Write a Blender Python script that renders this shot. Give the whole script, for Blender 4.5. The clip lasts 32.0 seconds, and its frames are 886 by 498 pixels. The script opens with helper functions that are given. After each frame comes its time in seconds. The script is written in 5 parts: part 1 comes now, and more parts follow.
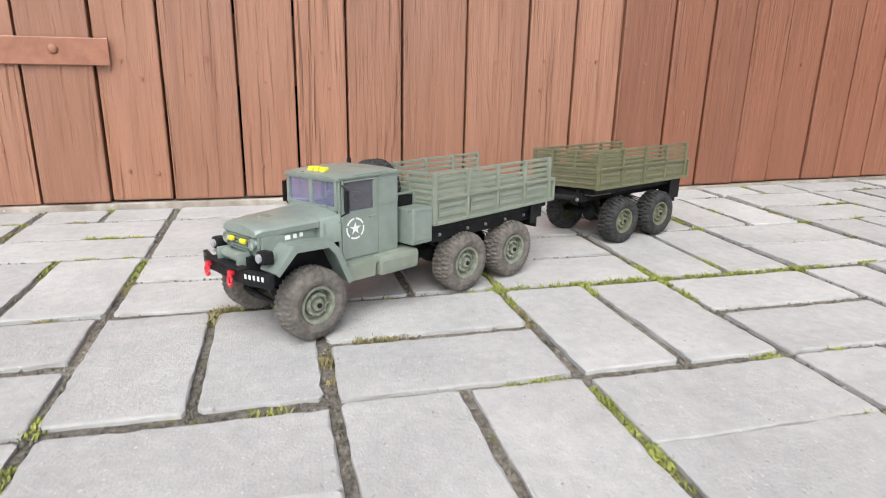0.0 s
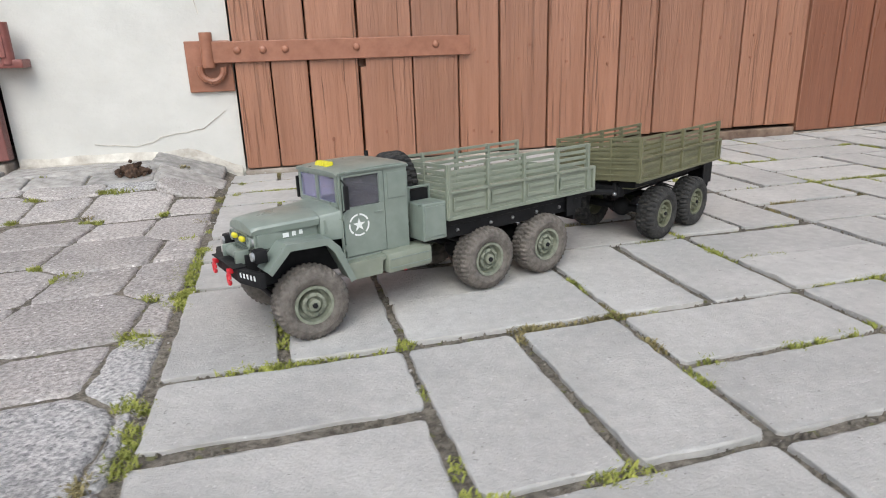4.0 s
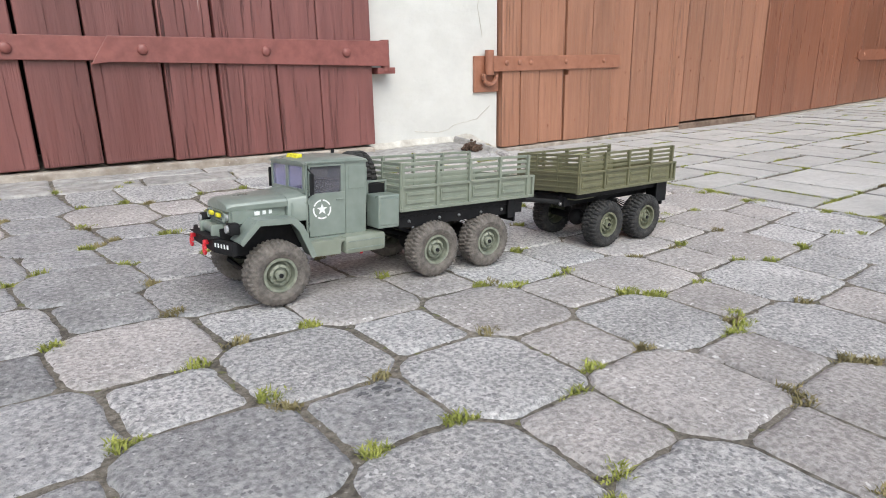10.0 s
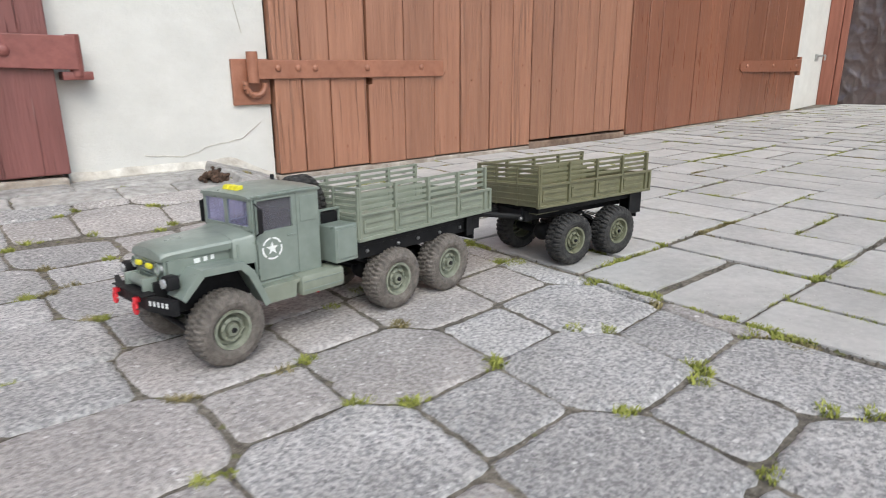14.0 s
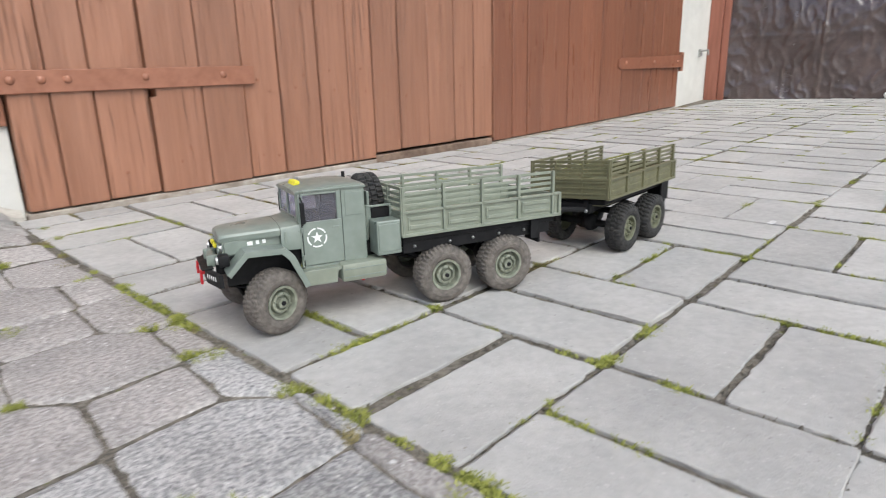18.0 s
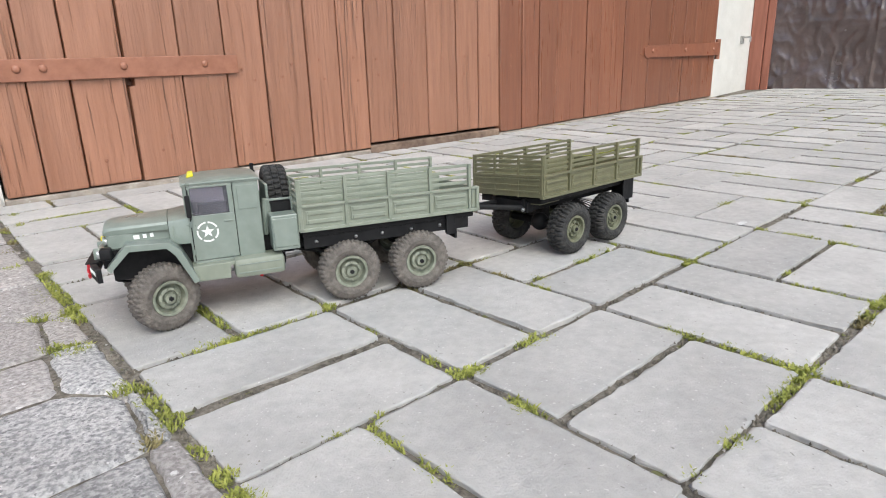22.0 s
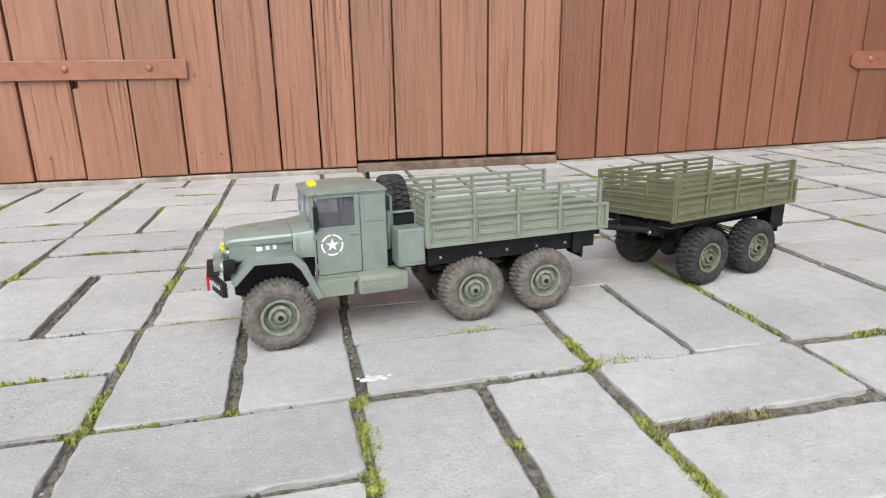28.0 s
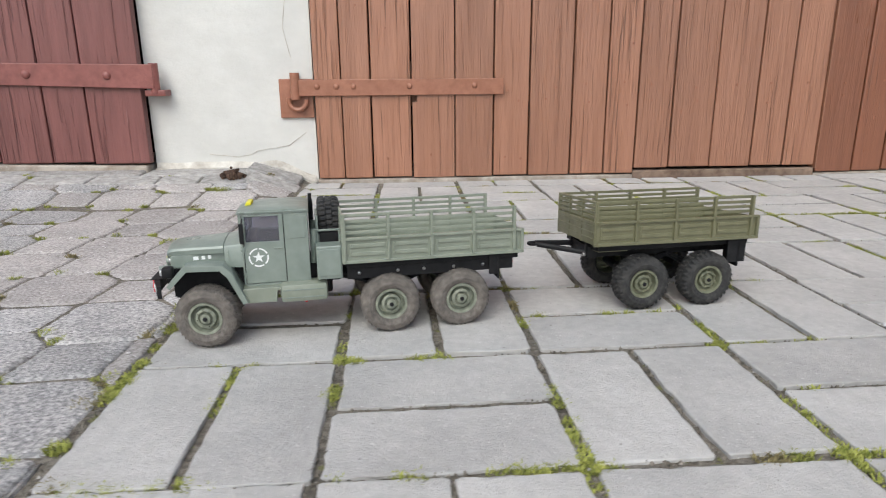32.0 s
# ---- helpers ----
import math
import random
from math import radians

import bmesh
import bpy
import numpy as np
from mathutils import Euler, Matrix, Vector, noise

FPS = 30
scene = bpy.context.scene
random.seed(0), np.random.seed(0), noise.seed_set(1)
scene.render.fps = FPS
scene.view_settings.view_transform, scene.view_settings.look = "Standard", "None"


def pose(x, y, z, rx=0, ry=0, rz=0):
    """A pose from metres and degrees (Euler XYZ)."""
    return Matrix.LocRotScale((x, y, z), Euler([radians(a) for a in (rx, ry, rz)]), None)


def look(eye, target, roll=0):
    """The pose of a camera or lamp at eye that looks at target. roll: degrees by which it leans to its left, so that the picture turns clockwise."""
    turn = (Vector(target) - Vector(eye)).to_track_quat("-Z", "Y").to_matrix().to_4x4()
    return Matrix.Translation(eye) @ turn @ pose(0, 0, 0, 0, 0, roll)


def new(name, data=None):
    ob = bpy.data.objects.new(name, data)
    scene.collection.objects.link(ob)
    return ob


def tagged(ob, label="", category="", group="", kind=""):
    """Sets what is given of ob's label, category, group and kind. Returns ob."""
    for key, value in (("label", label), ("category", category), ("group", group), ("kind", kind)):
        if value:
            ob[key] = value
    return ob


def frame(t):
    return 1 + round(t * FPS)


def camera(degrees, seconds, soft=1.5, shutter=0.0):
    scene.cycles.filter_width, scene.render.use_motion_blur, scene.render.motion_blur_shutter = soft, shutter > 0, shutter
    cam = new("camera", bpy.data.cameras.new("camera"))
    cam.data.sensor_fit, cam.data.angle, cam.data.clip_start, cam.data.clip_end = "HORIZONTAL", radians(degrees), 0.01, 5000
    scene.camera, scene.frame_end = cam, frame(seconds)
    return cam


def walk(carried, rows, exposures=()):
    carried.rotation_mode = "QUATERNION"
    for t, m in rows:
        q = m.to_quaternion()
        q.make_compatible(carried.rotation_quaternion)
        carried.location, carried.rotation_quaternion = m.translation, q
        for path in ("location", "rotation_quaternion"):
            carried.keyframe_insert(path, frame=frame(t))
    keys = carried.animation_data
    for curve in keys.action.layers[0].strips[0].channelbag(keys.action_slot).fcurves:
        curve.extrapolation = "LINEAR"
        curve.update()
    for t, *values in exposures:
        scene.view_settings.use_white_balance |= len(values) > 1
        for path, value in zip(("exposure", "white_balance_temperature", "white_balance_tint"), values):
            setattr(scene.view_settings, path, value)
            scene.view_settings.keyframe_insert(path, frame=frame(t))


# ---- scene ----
import itertools

cam = camera(70.4, 32.0, soft=1.0, shutter=0.35)
PATH = [
    (0, (0.782, -1.175, 0.257), (1.267, 0.680, -0.313), 1.2),
    (0.5, (0.782, -1.225, 0.266), (1.262, 0.618, -0.345), 1.4),
    (1, (0.770, -1.223, 0.263), (1.249, 0.628, -0.324), 0.3),
    (1.5, (0.736, -1.243, 0.262), (1.171, 0.622, -0.315), 0.6),
    (2, (0.627, -1.274, 0.264), (1.052, 0.590, -0.323), -0.5),
    (2.5, (0.479, -1.325, 0.267), (0.928, 0.534, -0.319), -1.1),
    (3, (0.337, -1.387, 0.266), (0.760, 0.480, -0.313), -2.0),
    (3.5, (0.195, -1.425, 0.261), (0.588, 0.444, -0.335), -2.2),
    (4, (0.089, -1.451, 0.255), (0.541, 0.400, -0.353), -1.9),
    (4.5, (0.001, -1.449, 0.254), (0.599, 0.365, -0.339), -0.6),
    (6.5, (-0.520, -1.439, 0.240), (0.500, 0.190, -0.313), -1.4),
    (7, (-0.679, -1.399, 0.238), (0.345, 0.220, -0.339), -1.4),
    (7.5, (-0.835, -1.383, 0.243), (0.159, 0.256, -0.327), -2.5),
    (8, (-0.981, -1.401, 0.256), (-0.016, 0.263, -0.292), -1.6),
    (8.5, (-1.147, -1.415, 0.284), (-0.224, 0.271, -0.270), -2.2),
    (9, (-1.230, -1.445, 0.293), (-0.211, 0.179, -0.274), -1.8),
    (9.5, (-1.269, -1.481, 0.289), (-0.187, 0.103, -0.277), -2.4),
    (10, (-1.265, -1.493, 0.280), (-0.171, 0.078, -0.300), -1.1),
    (10.5, (-1.252, -1.489, 0.277), (-0.142, 0.075, -0.290), -1.2),
    (11, (-1.222, -1.490, 0.279), (-0.099, 0.065, -0.287), -0.9),
    (11.5, (-1.181, -1.486, 0.280), (-0.052, 0.060, -0.300), -1.6),
    (12, (-1.082, -1.480, 0.280), (0.051, 0.069, -0.285), -1.5),
    (12.5, (-0.981, -1.473, 0.279), (0.160, 0.074, -0.271), -1.7),
    (13, (-0.870, -1.467, 0.279), (0.315, 0.045, -0.278), -0.6),
    (13.5, (-0.795, -1.456, 0.267), (0.425, 0.025, -0.294), -1.0),
    (14, (-0.681, -1.437, 0.263), (0.552, 0.036, -0.291), -0.4),
    (14.5, (-0.598, -1.439, 0.266), (0.627, 0.049, -0.268), -0.2),
    (16.5, (-0.488, -1.433, 0.271), (0.688, 0.080, -0.300), -1.2),
    (17, (-0.478, -1.429, 0.267), (0.718, 0.065, -0.314), -1.8),
    (17.5, (-0.410, -1.422, 0.268), (0.856, 0.015, -0.307), -1.5),
    (18, (-0.314, -1.423, 0.272), (1.074, -0.096, -0.289), -1.5),
    (18.5, (-0.225, -1.435, 0.263), (1.273, -0.205, -0.271), -0.3),
    (19, (-0.159, -1.457, 0.264), (1.399, -0.334, -0.293), -0.7),
    (19.5, (-0.038, -1.479, 0.269), (1.566, -0.422, -0.286), 1.7),
    (20, (-0.031, -1.464, 0.277), (1.525, -0.313, -0.227), 0.2),
    (20.5, (-0.099, -1.512, 0.283), (1.240, -0.127, -0.253), 0.0),
    (21, (-0.159, -1.519, 0.279), (1.073, -0.070, -0.339), -1.5),
    (21.5, (-0.160, -1.511, 0.266), (1.077, -0.056, -0.329), -1.6),
    (22, (-0.159, -1.523, 0.266), (1.097, -0.082, -0.321), -1.7),
    (22.5, (-0.149, -1.529, 0.269), (1.125, -0.105, -0.322), -1.4),
    (23, (-0.146, -1.530, 0.269), (1.145, -0.121, -0.320), -1.9),
    (23.5, (-0.126, -1.542, 0.270), (1.189, -0.152, -0.314), -1.5),
    (24, (-0.082, -1.566, 0.268), (1.272, -0.212, -0.307), -0.9),
    (24.5, (-0.010, -1.595, 0.278), (1.384, -0.279, -0.293), -0.0),
    (25, (0.103, -1.606, 0.275), (1.579, -0.385, -0.302), -1.4),
    (25.5, (0.315, -1.617, 0.270), (1.849, -0.465, -0.296), 1.2),
    (26, (0.465, -1.620, 0.269), (1.868, -0.294, -0.253), 1.4),
    (26.5, (0.531, -1.633, 0.266), (1.626, -0.051, -0.280), -0.8),
    (28.5, (0.844, -1.612, 0.270), (1.129, 0.283, -0.303), -0.0),
    (29, (0.859, -1.611, 0.272), (1.088, 0.290, -0.308), 0.0),
    (29.5, (0.819, -1.628, 0.275), (1.022, 0.277, -0.300), -0.1),
    (30, (0.721, -1.649, 0.282), (0.888, 0.264, -0.276), -0.2),
    (30.5, (0.601, -1.680, 0.290), (0.725, 0.240, -0.257), -0.6),
    (31, (0.482, -1.711, 0.289), (0.567, 0.210, -0.260), -0.6),
    (31.5, (0.368, -1.742, 0.287), (0.418, 0.181, -0.261), -0.7),
    (32, (0.252, -1.781, 0.293), (0.358, 0.143, -0.241), -0.5),
]
walk(cam, [(t, look(eye, target, roll)) for t, eye, target, roll in PATH],
     exposures=[(0, 0.8), (1, 0.73), (2, 0.71), (3, 0.66), (4, 0.34), (7, 0.42), (8, 0.44), (9, 0.44), (10, 0.49), (11, 0.54), (12, 0.53), (13, 0.40), (14, 0.38), (17, 0.32), (19, 0.59),
                (23, 0.59), (25, 0.60), (26, 0.56), (29, 0.66), (30, 0.7), (31, 0.34), (32, 0.33)])

# ---- light: bright overcast sky, broad soft sun from behind the camera ----
SUN_EL, SUN_AZ = 48.0, 200.0
world = bpy.data.worlds.new("overcast_sky")
scene.world = world
world.use_nodes = True
wn = world.node_tree.nodes
sky = wn.new("ShaderNodeTexSky")
sky.sky_type = "NISHITA"
sky.sun_disc = False
sky.sun_elevation, sky.sun_rotation = radians(SUN_EL), radians(SUN_AZ)
sky.air_density, sky.dust_density, sky.ozone_density = 1.0, 3.0, 1.2
wn["Background"].inputs["Strength"].default_value = 0.15
world.node_tree.links.new(sky.outputs[0], wn["Background"].inputs["Color"])
sun_data = bpy.data.lights.new("sun", "SUN")
sun_data.energy, sun_data.angle, sun_data.color = 1.5, radians(50), (0.865, 0.98, 0.985)
sun = new("sun", sun_data)
_el, _az = radians(SUN_EL), radians(SUN_AZ)
sun.matrix_world = look((math.sin(_az) * math.cos(_el) * 20, math.cos(_az) * math.cos(_el) * 20, math.sin(_el) * 20), (0, 0, 0))


# ---- materials ----
def surf(name, c1, c2, rough=0.8, scale=40.0, bump=0.0, bscale=200.0, metal=0.0, rand=0.0, space="Object", stretch=(1, 1, 1),
         big=0.0, bigscale=4.0, fleck=None, fleckscale=150.0, flecksize=0.16, pits=None, pitscale=90.0, pitsize=0.10, tint=None, coat=0.0, spec=0.5, contrast=(0.35, 0.65), grain=0.0):
    m = bpy.data.materials.new(name)
    m.use_nodes = True
    nt = m.node_tree
    n, ln = nt.nodes, nt.links.new
    b = n["Principled BSDF"]
    b.inputs["Roughness"].default_value, b.inputs["Metallic"].default_value = rough, metal
    b.inputs["Coat Weight"].default_value = coat
    b.inputs["Specular IOR Level"].default_value = spec
    if space == "World":
        src = n.new("ShaderNodeNewGeometry").outputs["Position"]
    else:
        src = n.new("ShaderNodeTexCoord").outputs["Object"]
    info = n.new("ShaderNodeObjectInfo")
    mp = n.new("ShaderNodeMapping")
    mp.inputs["Scale"].default_value = stretch
    ln(src, mp.inputs["Vector"])
    off = n.new("ShaderNodeVectorMath")
    off.operation = "MULTIPLY_ADD"
    ln(info.outputs["Random"], off.inputs[0])
    off.inputs[1].default_value = (37.0, 21.0, 53.0) if rand else (0, 0, 0)
    ln(mp.outputs[0], off.inputs[2])
    vec = off.outputs[0]

    def noise_tex(sc, detail=6.0, rg=0.6):
        t = n.new("ShaderNodeTexNoise")
        t.inputs["Scale"].default_value, t.inputs["Detail"].default_value, t.inputs["Roughness"].default_value = sc, detail, rg
        ln(vec, t.inputs["Vector"])
        return t.outputs["Fac"]

    ramp = n.new("ShaderNodeValToRGB")
    ramp.color_ramp.elements[0].position, ramp.color_ramp.elements[1].position = contrast
    ramp.color_ramp.elements[0].color, ramp.color_ramp.elements[1].color = (*c1, 1), (*c2, 1)
    ln(noise_tex(scale), ramp.inputs[0])
    col = ramp.outputs[0]

    def mixed(kind, fac, a, bcol):
        x = n.new("ShaderNodeMix")
        x.data_type, x.blend_type = "RGBA", kind
        if isinstance(fac, float):
            x.inputs[0].default_value = fac
        else:
            ln(fac, x.inputs[0])
        ln(a, x.inputs[6])
        if isinstance(bcol, tuple):
            x.inputs[7].default_value = (*bcol, 1)
        else:
            ln(bcol, x.inputs[7])
        return x.outputs[2]

    def ranged(fac, a, bb, lo, hi):
        r = n.new("ShaderNodeMapRange")
        r.inputs[1].default_value, r.inputs[2].default_value, r.inputs[3].default_value, r.inputs[4].default_value = a, bb, lo, hi
        ln(fac, r.inputs[0])
        return r.outputs[0]

    def dots(sc, size, most):
        """Specks of uneven size."""
        v = n.new("ShaderNodeTexVoronoi")
        v.inputs["Scale"].default_value = sc
        bend = n.new("ShaderNodeTexNoise")
        bend.inputs["Scale"].default_value = sc * 1.3
        ln(vec, bend.inputs["Vector"])
        bent = n.new("ShaderNodeVectorMath")
        bent.operation = "MULTIPLY_ADD"
        ln(bend.outputs["Color"], bent.inputs[0])
        bent.inputs[1].default_value = (1.1 / sc, 1.1 / sc, 1.1 / sc)
        ln(vec, bent.inputs[2])
        ln(bent.outputs[0], v.inputs["Vector"])
        uneven = n.new("ShaderNodeMath")
        uneven.operation = "MULTIPLY_ADD"
        sep = n.new("ShaderNodeSeparateColor")
        ln(v.outputs["Color"], sep.inputs[0])
        ln(sep.outputs[0], uneven.inputs[0])
        uneven.inputs[1].default_value = size * 2.2
        ln(v.outputs["Distance"], uneven.inputs[2])
        return ranged(uneven.outputs[0], size * 1.3, size * 1.3 + 0.06, most, 0.0)

    if tint:
        col = mixed("MIX", ranged(info.outputs["Random"], tint[1], tint[2], 0.0, 1.0), col, tint[0])
    if big:
        hs = n.new("ShaderNodeHueSaturation")
        ln(ranged(noise_tex(bigscale, 3.0), 0.3, 0.7, 1 - big, 1 + big), hs.inputs["Value"])
        ln(col, hs.inputs["Color"])
        col = hs.outputs[0]
    if rand:
        hs = n.new("ShaderNodeHueSaturation")
        ln(ranged(info.outputs["Random"], 0, 1, 1 - rand, 1 + rand), hs.inputs["Value"])
        ln(col, hs.inputs["Color"])
        col = hs.outputs[0]
    if fleck:
        col = mixed("MIX", dots(fleckscale, flecksize, 0.75), col, fleck)
    if pits:
        col = mixed("MIX", dots(pitscale, pitsize, 0.7), col, pits)
    height = None
    if grain:
        gm = n.new("ShaderNodeMapping")
        gm.inputs["Scale"].default_value = (1, 1, 0.026)
        ln(src, gm.inputs["Vector"])
        go = n.new("ShaderNodeVectorMath")
        ln(info.outputs["Random"], go.inputs[0])
        go.operation = "MULTIPLY_ADD"
        go.inputs[1].default_value = (31.0, 17.0, 43.0)
        ln(gm.outputs[0], go.inputs[2])
        gt = n.new("ShaderNodeTexNoise")
        gt.inputs["Scale"].default_value, gt.inputs["Detail"].default_value = 150.0, 3.0
        gt.inputs["Distortion"].default_value = 0.6
        ln(go.outputs[0], gt.inputs["Vector"])
        coarse = n.new("ShaderNodeTexNoise")
        coarse.inputs["Scale"].default_value = 5.0
        ln(go.outputs[0], coarse.inputs["Vector"])
        add = n.new("ShaderNodeMath")
        add.operation = "MULTIPLY_ADD"
        ln(coarse.outputs["Fac"], add.inputs[0])
        add.inputs[1].default_value = 0.35
        ln(gt.outputs["Fac"], add.inputs[2])
        height = ranged(add.outputs[0], 0.44, 0.56, 0.0, 1.0)
        dark = n.new("ShaderNodeHueSaturation")
        patch = n.new("ShaderNodeTexNoise")
        patch.inputs["Scale"].default_value = 7.0
        ln(vec, patch.inputs["Vector"])
        deep = n.new("ShaderNodeMath")
        deep.operation = "MULTIPLY"
        rough_board = n.new("ShaderNodeMath")
        rough_board.operation = "ADD"
        ln(ranged(info.outputs["Random"], 0.0, 1.0, -0.16, 0.16), rough_board.inputs[0])
        ln(patch.outputs["Fac"], rough_board.inputs[1])
        ln(ranged(rough_board.outputs[0], 0.36, 0.64, 0.06, 1.0), deep.inputs[0])
        ln(ranged(height, 0.0, 1.0, grain, 0.0), deep.inputs[1])
        keep = n.new("ShaderNodeMath")
        keep.operation = "SUBTRACT"
        keep.inputs[0].default_value = 1.0
        ln(deep.outputs[0], keep.inputs[1])
        ln(keep.outputs[0], dark.inputs["Value"])
        ln(col, dark.inputs["Color"])
        col = dark.outputs[0]
    ln(col, b.inputs["Base Color"])
    rr = ranged(noise_tex(scale * 0.7, 4.0), 0.3, 0.7, max(rough - 0.12, 0.02), min(rough + 0.1, 1.0))
    ln(rr, b.inputs["Roughness"])
    if bump:
        bp = n.new("ShaderNodeBump")
        bp.inputs["Strength"].default_value, bp.inputs["Distance"].default_value = bump, 0.004
        hh = noise_tex(bscale, 8.0, 0.65)
        if height is not None:
            mx = n.new("ShaderNodeMath")
            mx.operation = "MULTIPLY_ADD"
            ln(height, mx.inputs[0])
            mx.inputs[1].default_value = 0.8
            ln(hh, mx.inputs[2])
            hh = mx.outputs[0]
        ln(hh, bp.inputs["Height"])
        ln(bp.outputs[0], b.inputs["Normal"])
    return m


PAVER = surf("grey concrete paving", (0.385, 0.372, 0.354), (0.490, 0.475, 0.454), 0.88, 90, 0.5, 320, rand=0.09, big=0.12, bigscale=7, fleck=(0.58, 0.56, 0.54), fleckscale=210, flecksize=0.15, pits=(0.19, 0.175, 0.16), pitscale=120, pitsize=0.085, space="World", contrast=(0.25, 0.75))
COBBLE_GREY = surf("blue grey granite sett", (0.285, 0.276, 0.272), (0.560, 0.540, 0.525), 0.9, 230, 1.0, 220, rand=0.12, big=0.16, bigscale=9, fleck=(0.74, 0.72, 0.70), fleckscale=130, flecksize=0.18, pits=(0.165, 0.158, 0.160), pitscale=225, pitsize=0.34, space="World", contrast=(0.40, 0.60))
COBBLE_PINK = surf("pinkish concrete sett", (0.305, 0.278, 0.263), (0.505, 0.470, 0.448), 0.9, 220, 0.9, 220, rand=0.12, big=0.16, bigscale=9, fleck=(0.76, 0.74, 0.72), fleckscale=120, flecksize=0.18, pits=(0.175, 0.155, 0.147), pitscale=200, pitsize=0.22, space="World", contrast=(0.40, 0.60))
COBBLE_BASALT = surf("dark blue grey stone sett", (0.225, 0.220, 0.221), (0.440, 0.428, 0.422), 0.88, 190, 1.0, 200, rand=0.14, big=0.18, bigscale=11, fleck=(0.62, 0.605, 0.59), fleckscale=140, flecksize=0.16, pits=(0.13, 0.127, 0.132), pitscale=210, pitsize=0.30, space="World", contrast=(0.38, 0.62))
SOIL = surf("brown joint soil", (0.085, 0.072, 0.056), (0.235, 0.208, 0.170), 1.0, 160, 0.9, 200, big=0.3, bigscale=6, fleck=(0.15, 0.155, 0.05), fleckscale=70, flecksize=0.22, pits=(0.38, 0.35, 0.31), pitscale=190, pitsize=0.16, space="World", contrast=(0.36, 0.64))
MOSS = surf("bright green moss", (0.15, 0.17, 0.028), (0.39, 0.40, 0.10), 1.0, 120, 0, big=0.2, bigscale=14, space="World")
MOSS_DRY = surf("dry yellow moss", (0.14, 0.115, 0.05), (0.32, 0.27, 0.13), 1.0, 60, 0, space="World")
PLASTER = surf("white rough plaster", (0.575, 0.565, 0.53), (0.655, 0.645, 0.61), 0.95, 14, 0.6, 38, big=0.06, bigscale=3, space="World", stretch=(1, 1, 1.4), contrast=(0.2, 0.8))
PLASTER_BASE = surf("grey weathered plaster", (0.42, 0.38, 0.33), (0.66, 0.63, 0.57), 0.97, 30, 1.0, 60, big=0.12, bigscale=5, space="World")
DIRTY = surf("dirty brown mortar", (0.25, 0.205, 0.165), (0.46, 0.41, 0.355), 0.97, 24, 1.0, 70, big=0.16, bigscale=5, fleck=(0.55, 0.52, 0.48), fleckscale=90, flecksize=0.12, space="World")
WOOD = surf("orange brown painted boards", (0.258, 0.110, 0.062), (0.366, 0.172, 0.104), 0.40, 60, 0.8, 150, rand=0.09, big=0.14, bigscale=2.2, space="World", stretch=(1, 1, 0.06), spec=0.8, grain=0.48, contrast=(0.28, 0.74))
WOOD_SMOOTH = surf("orange painted smooth boards", (0.174, 0.060, 0.030), (0.240, 0.092, 0.049), 0.36, 60, 0.5, 150, rand=0.10, big=0.14, bigscale=2.2, space="World", stretch=(1, 1, 0.06), spec=0.8, grain=0.4, contrast=(0.28, 0.74))
WOOD_DARK = surf("dark red painted boards", (0.150, 0.052, 0.046), (0.215, 0.080, 0.071), 0.44, 40, 1.0, 70, rand=0.13, big=0.16, bigscale=3, space="World", stretch=(1, 1, 0.07), grain=0.62, spec=0.6, contrast=(0.3, 0.7), fleck=(0.42, 0.34, 0.31), fleckscale=26, flecksize=0.03)
IRON = surf("brown painted iron", (0.262, 0.108, 0.063), (0.330, 0.142, 0.088), 0.42, 50, 0.2, 120, big=0.10, bigscale=8, space="World")
IRON_DARK = surf("dark red painted iron", (0.20, 0.066, 0.056), (0.26, 0.090, 0.076), 0.42, 50, 0.3, 120, big=0.1, bigscale=8, space="World")
IRON_ORANGE = surf("orange painted iron", (0.205, 0.074, 0.040), (0.258, 0.098, 0.056), 0.38, 50, 0.3, 120, big=0.1, bigscale=8, space="World", spec=0.7)
GALV = surf("galvanised metal", (0.35, 0.35, 0.34), (0.55, 0.55, 0.54), 0.4, 80, 0.1, 100, metal=0.8, space="World")
DARK = surf("painted darkness", (0.01, 0.008, 0.007), (0.02, 0.016, 0.014), 0.95, 10, space="World")
TARP = surf("brown plastic tarpaulin", (0.050, 0.031, 0.029), (0.078, 0.051, 0.047), 0.20, 12, 0.6, 34, big=0.2, bigscale=3, space="World", spec=1.0)
FRAME_WOOD = surf("red brown painted frame", (0.235, 0.082, 0.050), (0.320, 0.118, 0.076), 0.5, 40, 0.4, 70, space="World", stretch=(1, 1, 0.1))
GREEN = surf("satin army green plastic", (0.174, 0.209, 0.180), (0.206, 0.243, 0.212), 0.38, 60, 0.06, 500, big=0.08, bigscale=25, spec=0.85)
BEDGREEN = surf("pale army green plastic", (0.194, 0.217, 0.168), (0.228, 0.252, 0.200), 0.42, 60, 0.06, 500, big=0.08, bigscale=25, spec=0.7)
OLIVE = surf("olive drab plastic", (0.122, 0.119, 0.065), (0.156, 0.151, 0.086), 0.45, 60, 0.05, 500, big=0.06, bigscale=25, spec=0.6)
BLACK = surf("black plastic", (0.006, 0.006, 0.007), (0.013, 0.013, 0.014), 0.6, 80, 0.05, 300, spec=0.25)
TYRE_DUSTY = surf("dusty grey brown rubber", (0.105, 0.092, 0.080), (0.195, 0.172, 0.152), 0.95, 140, 0.7, 500, big=0.2, bigscale=45)
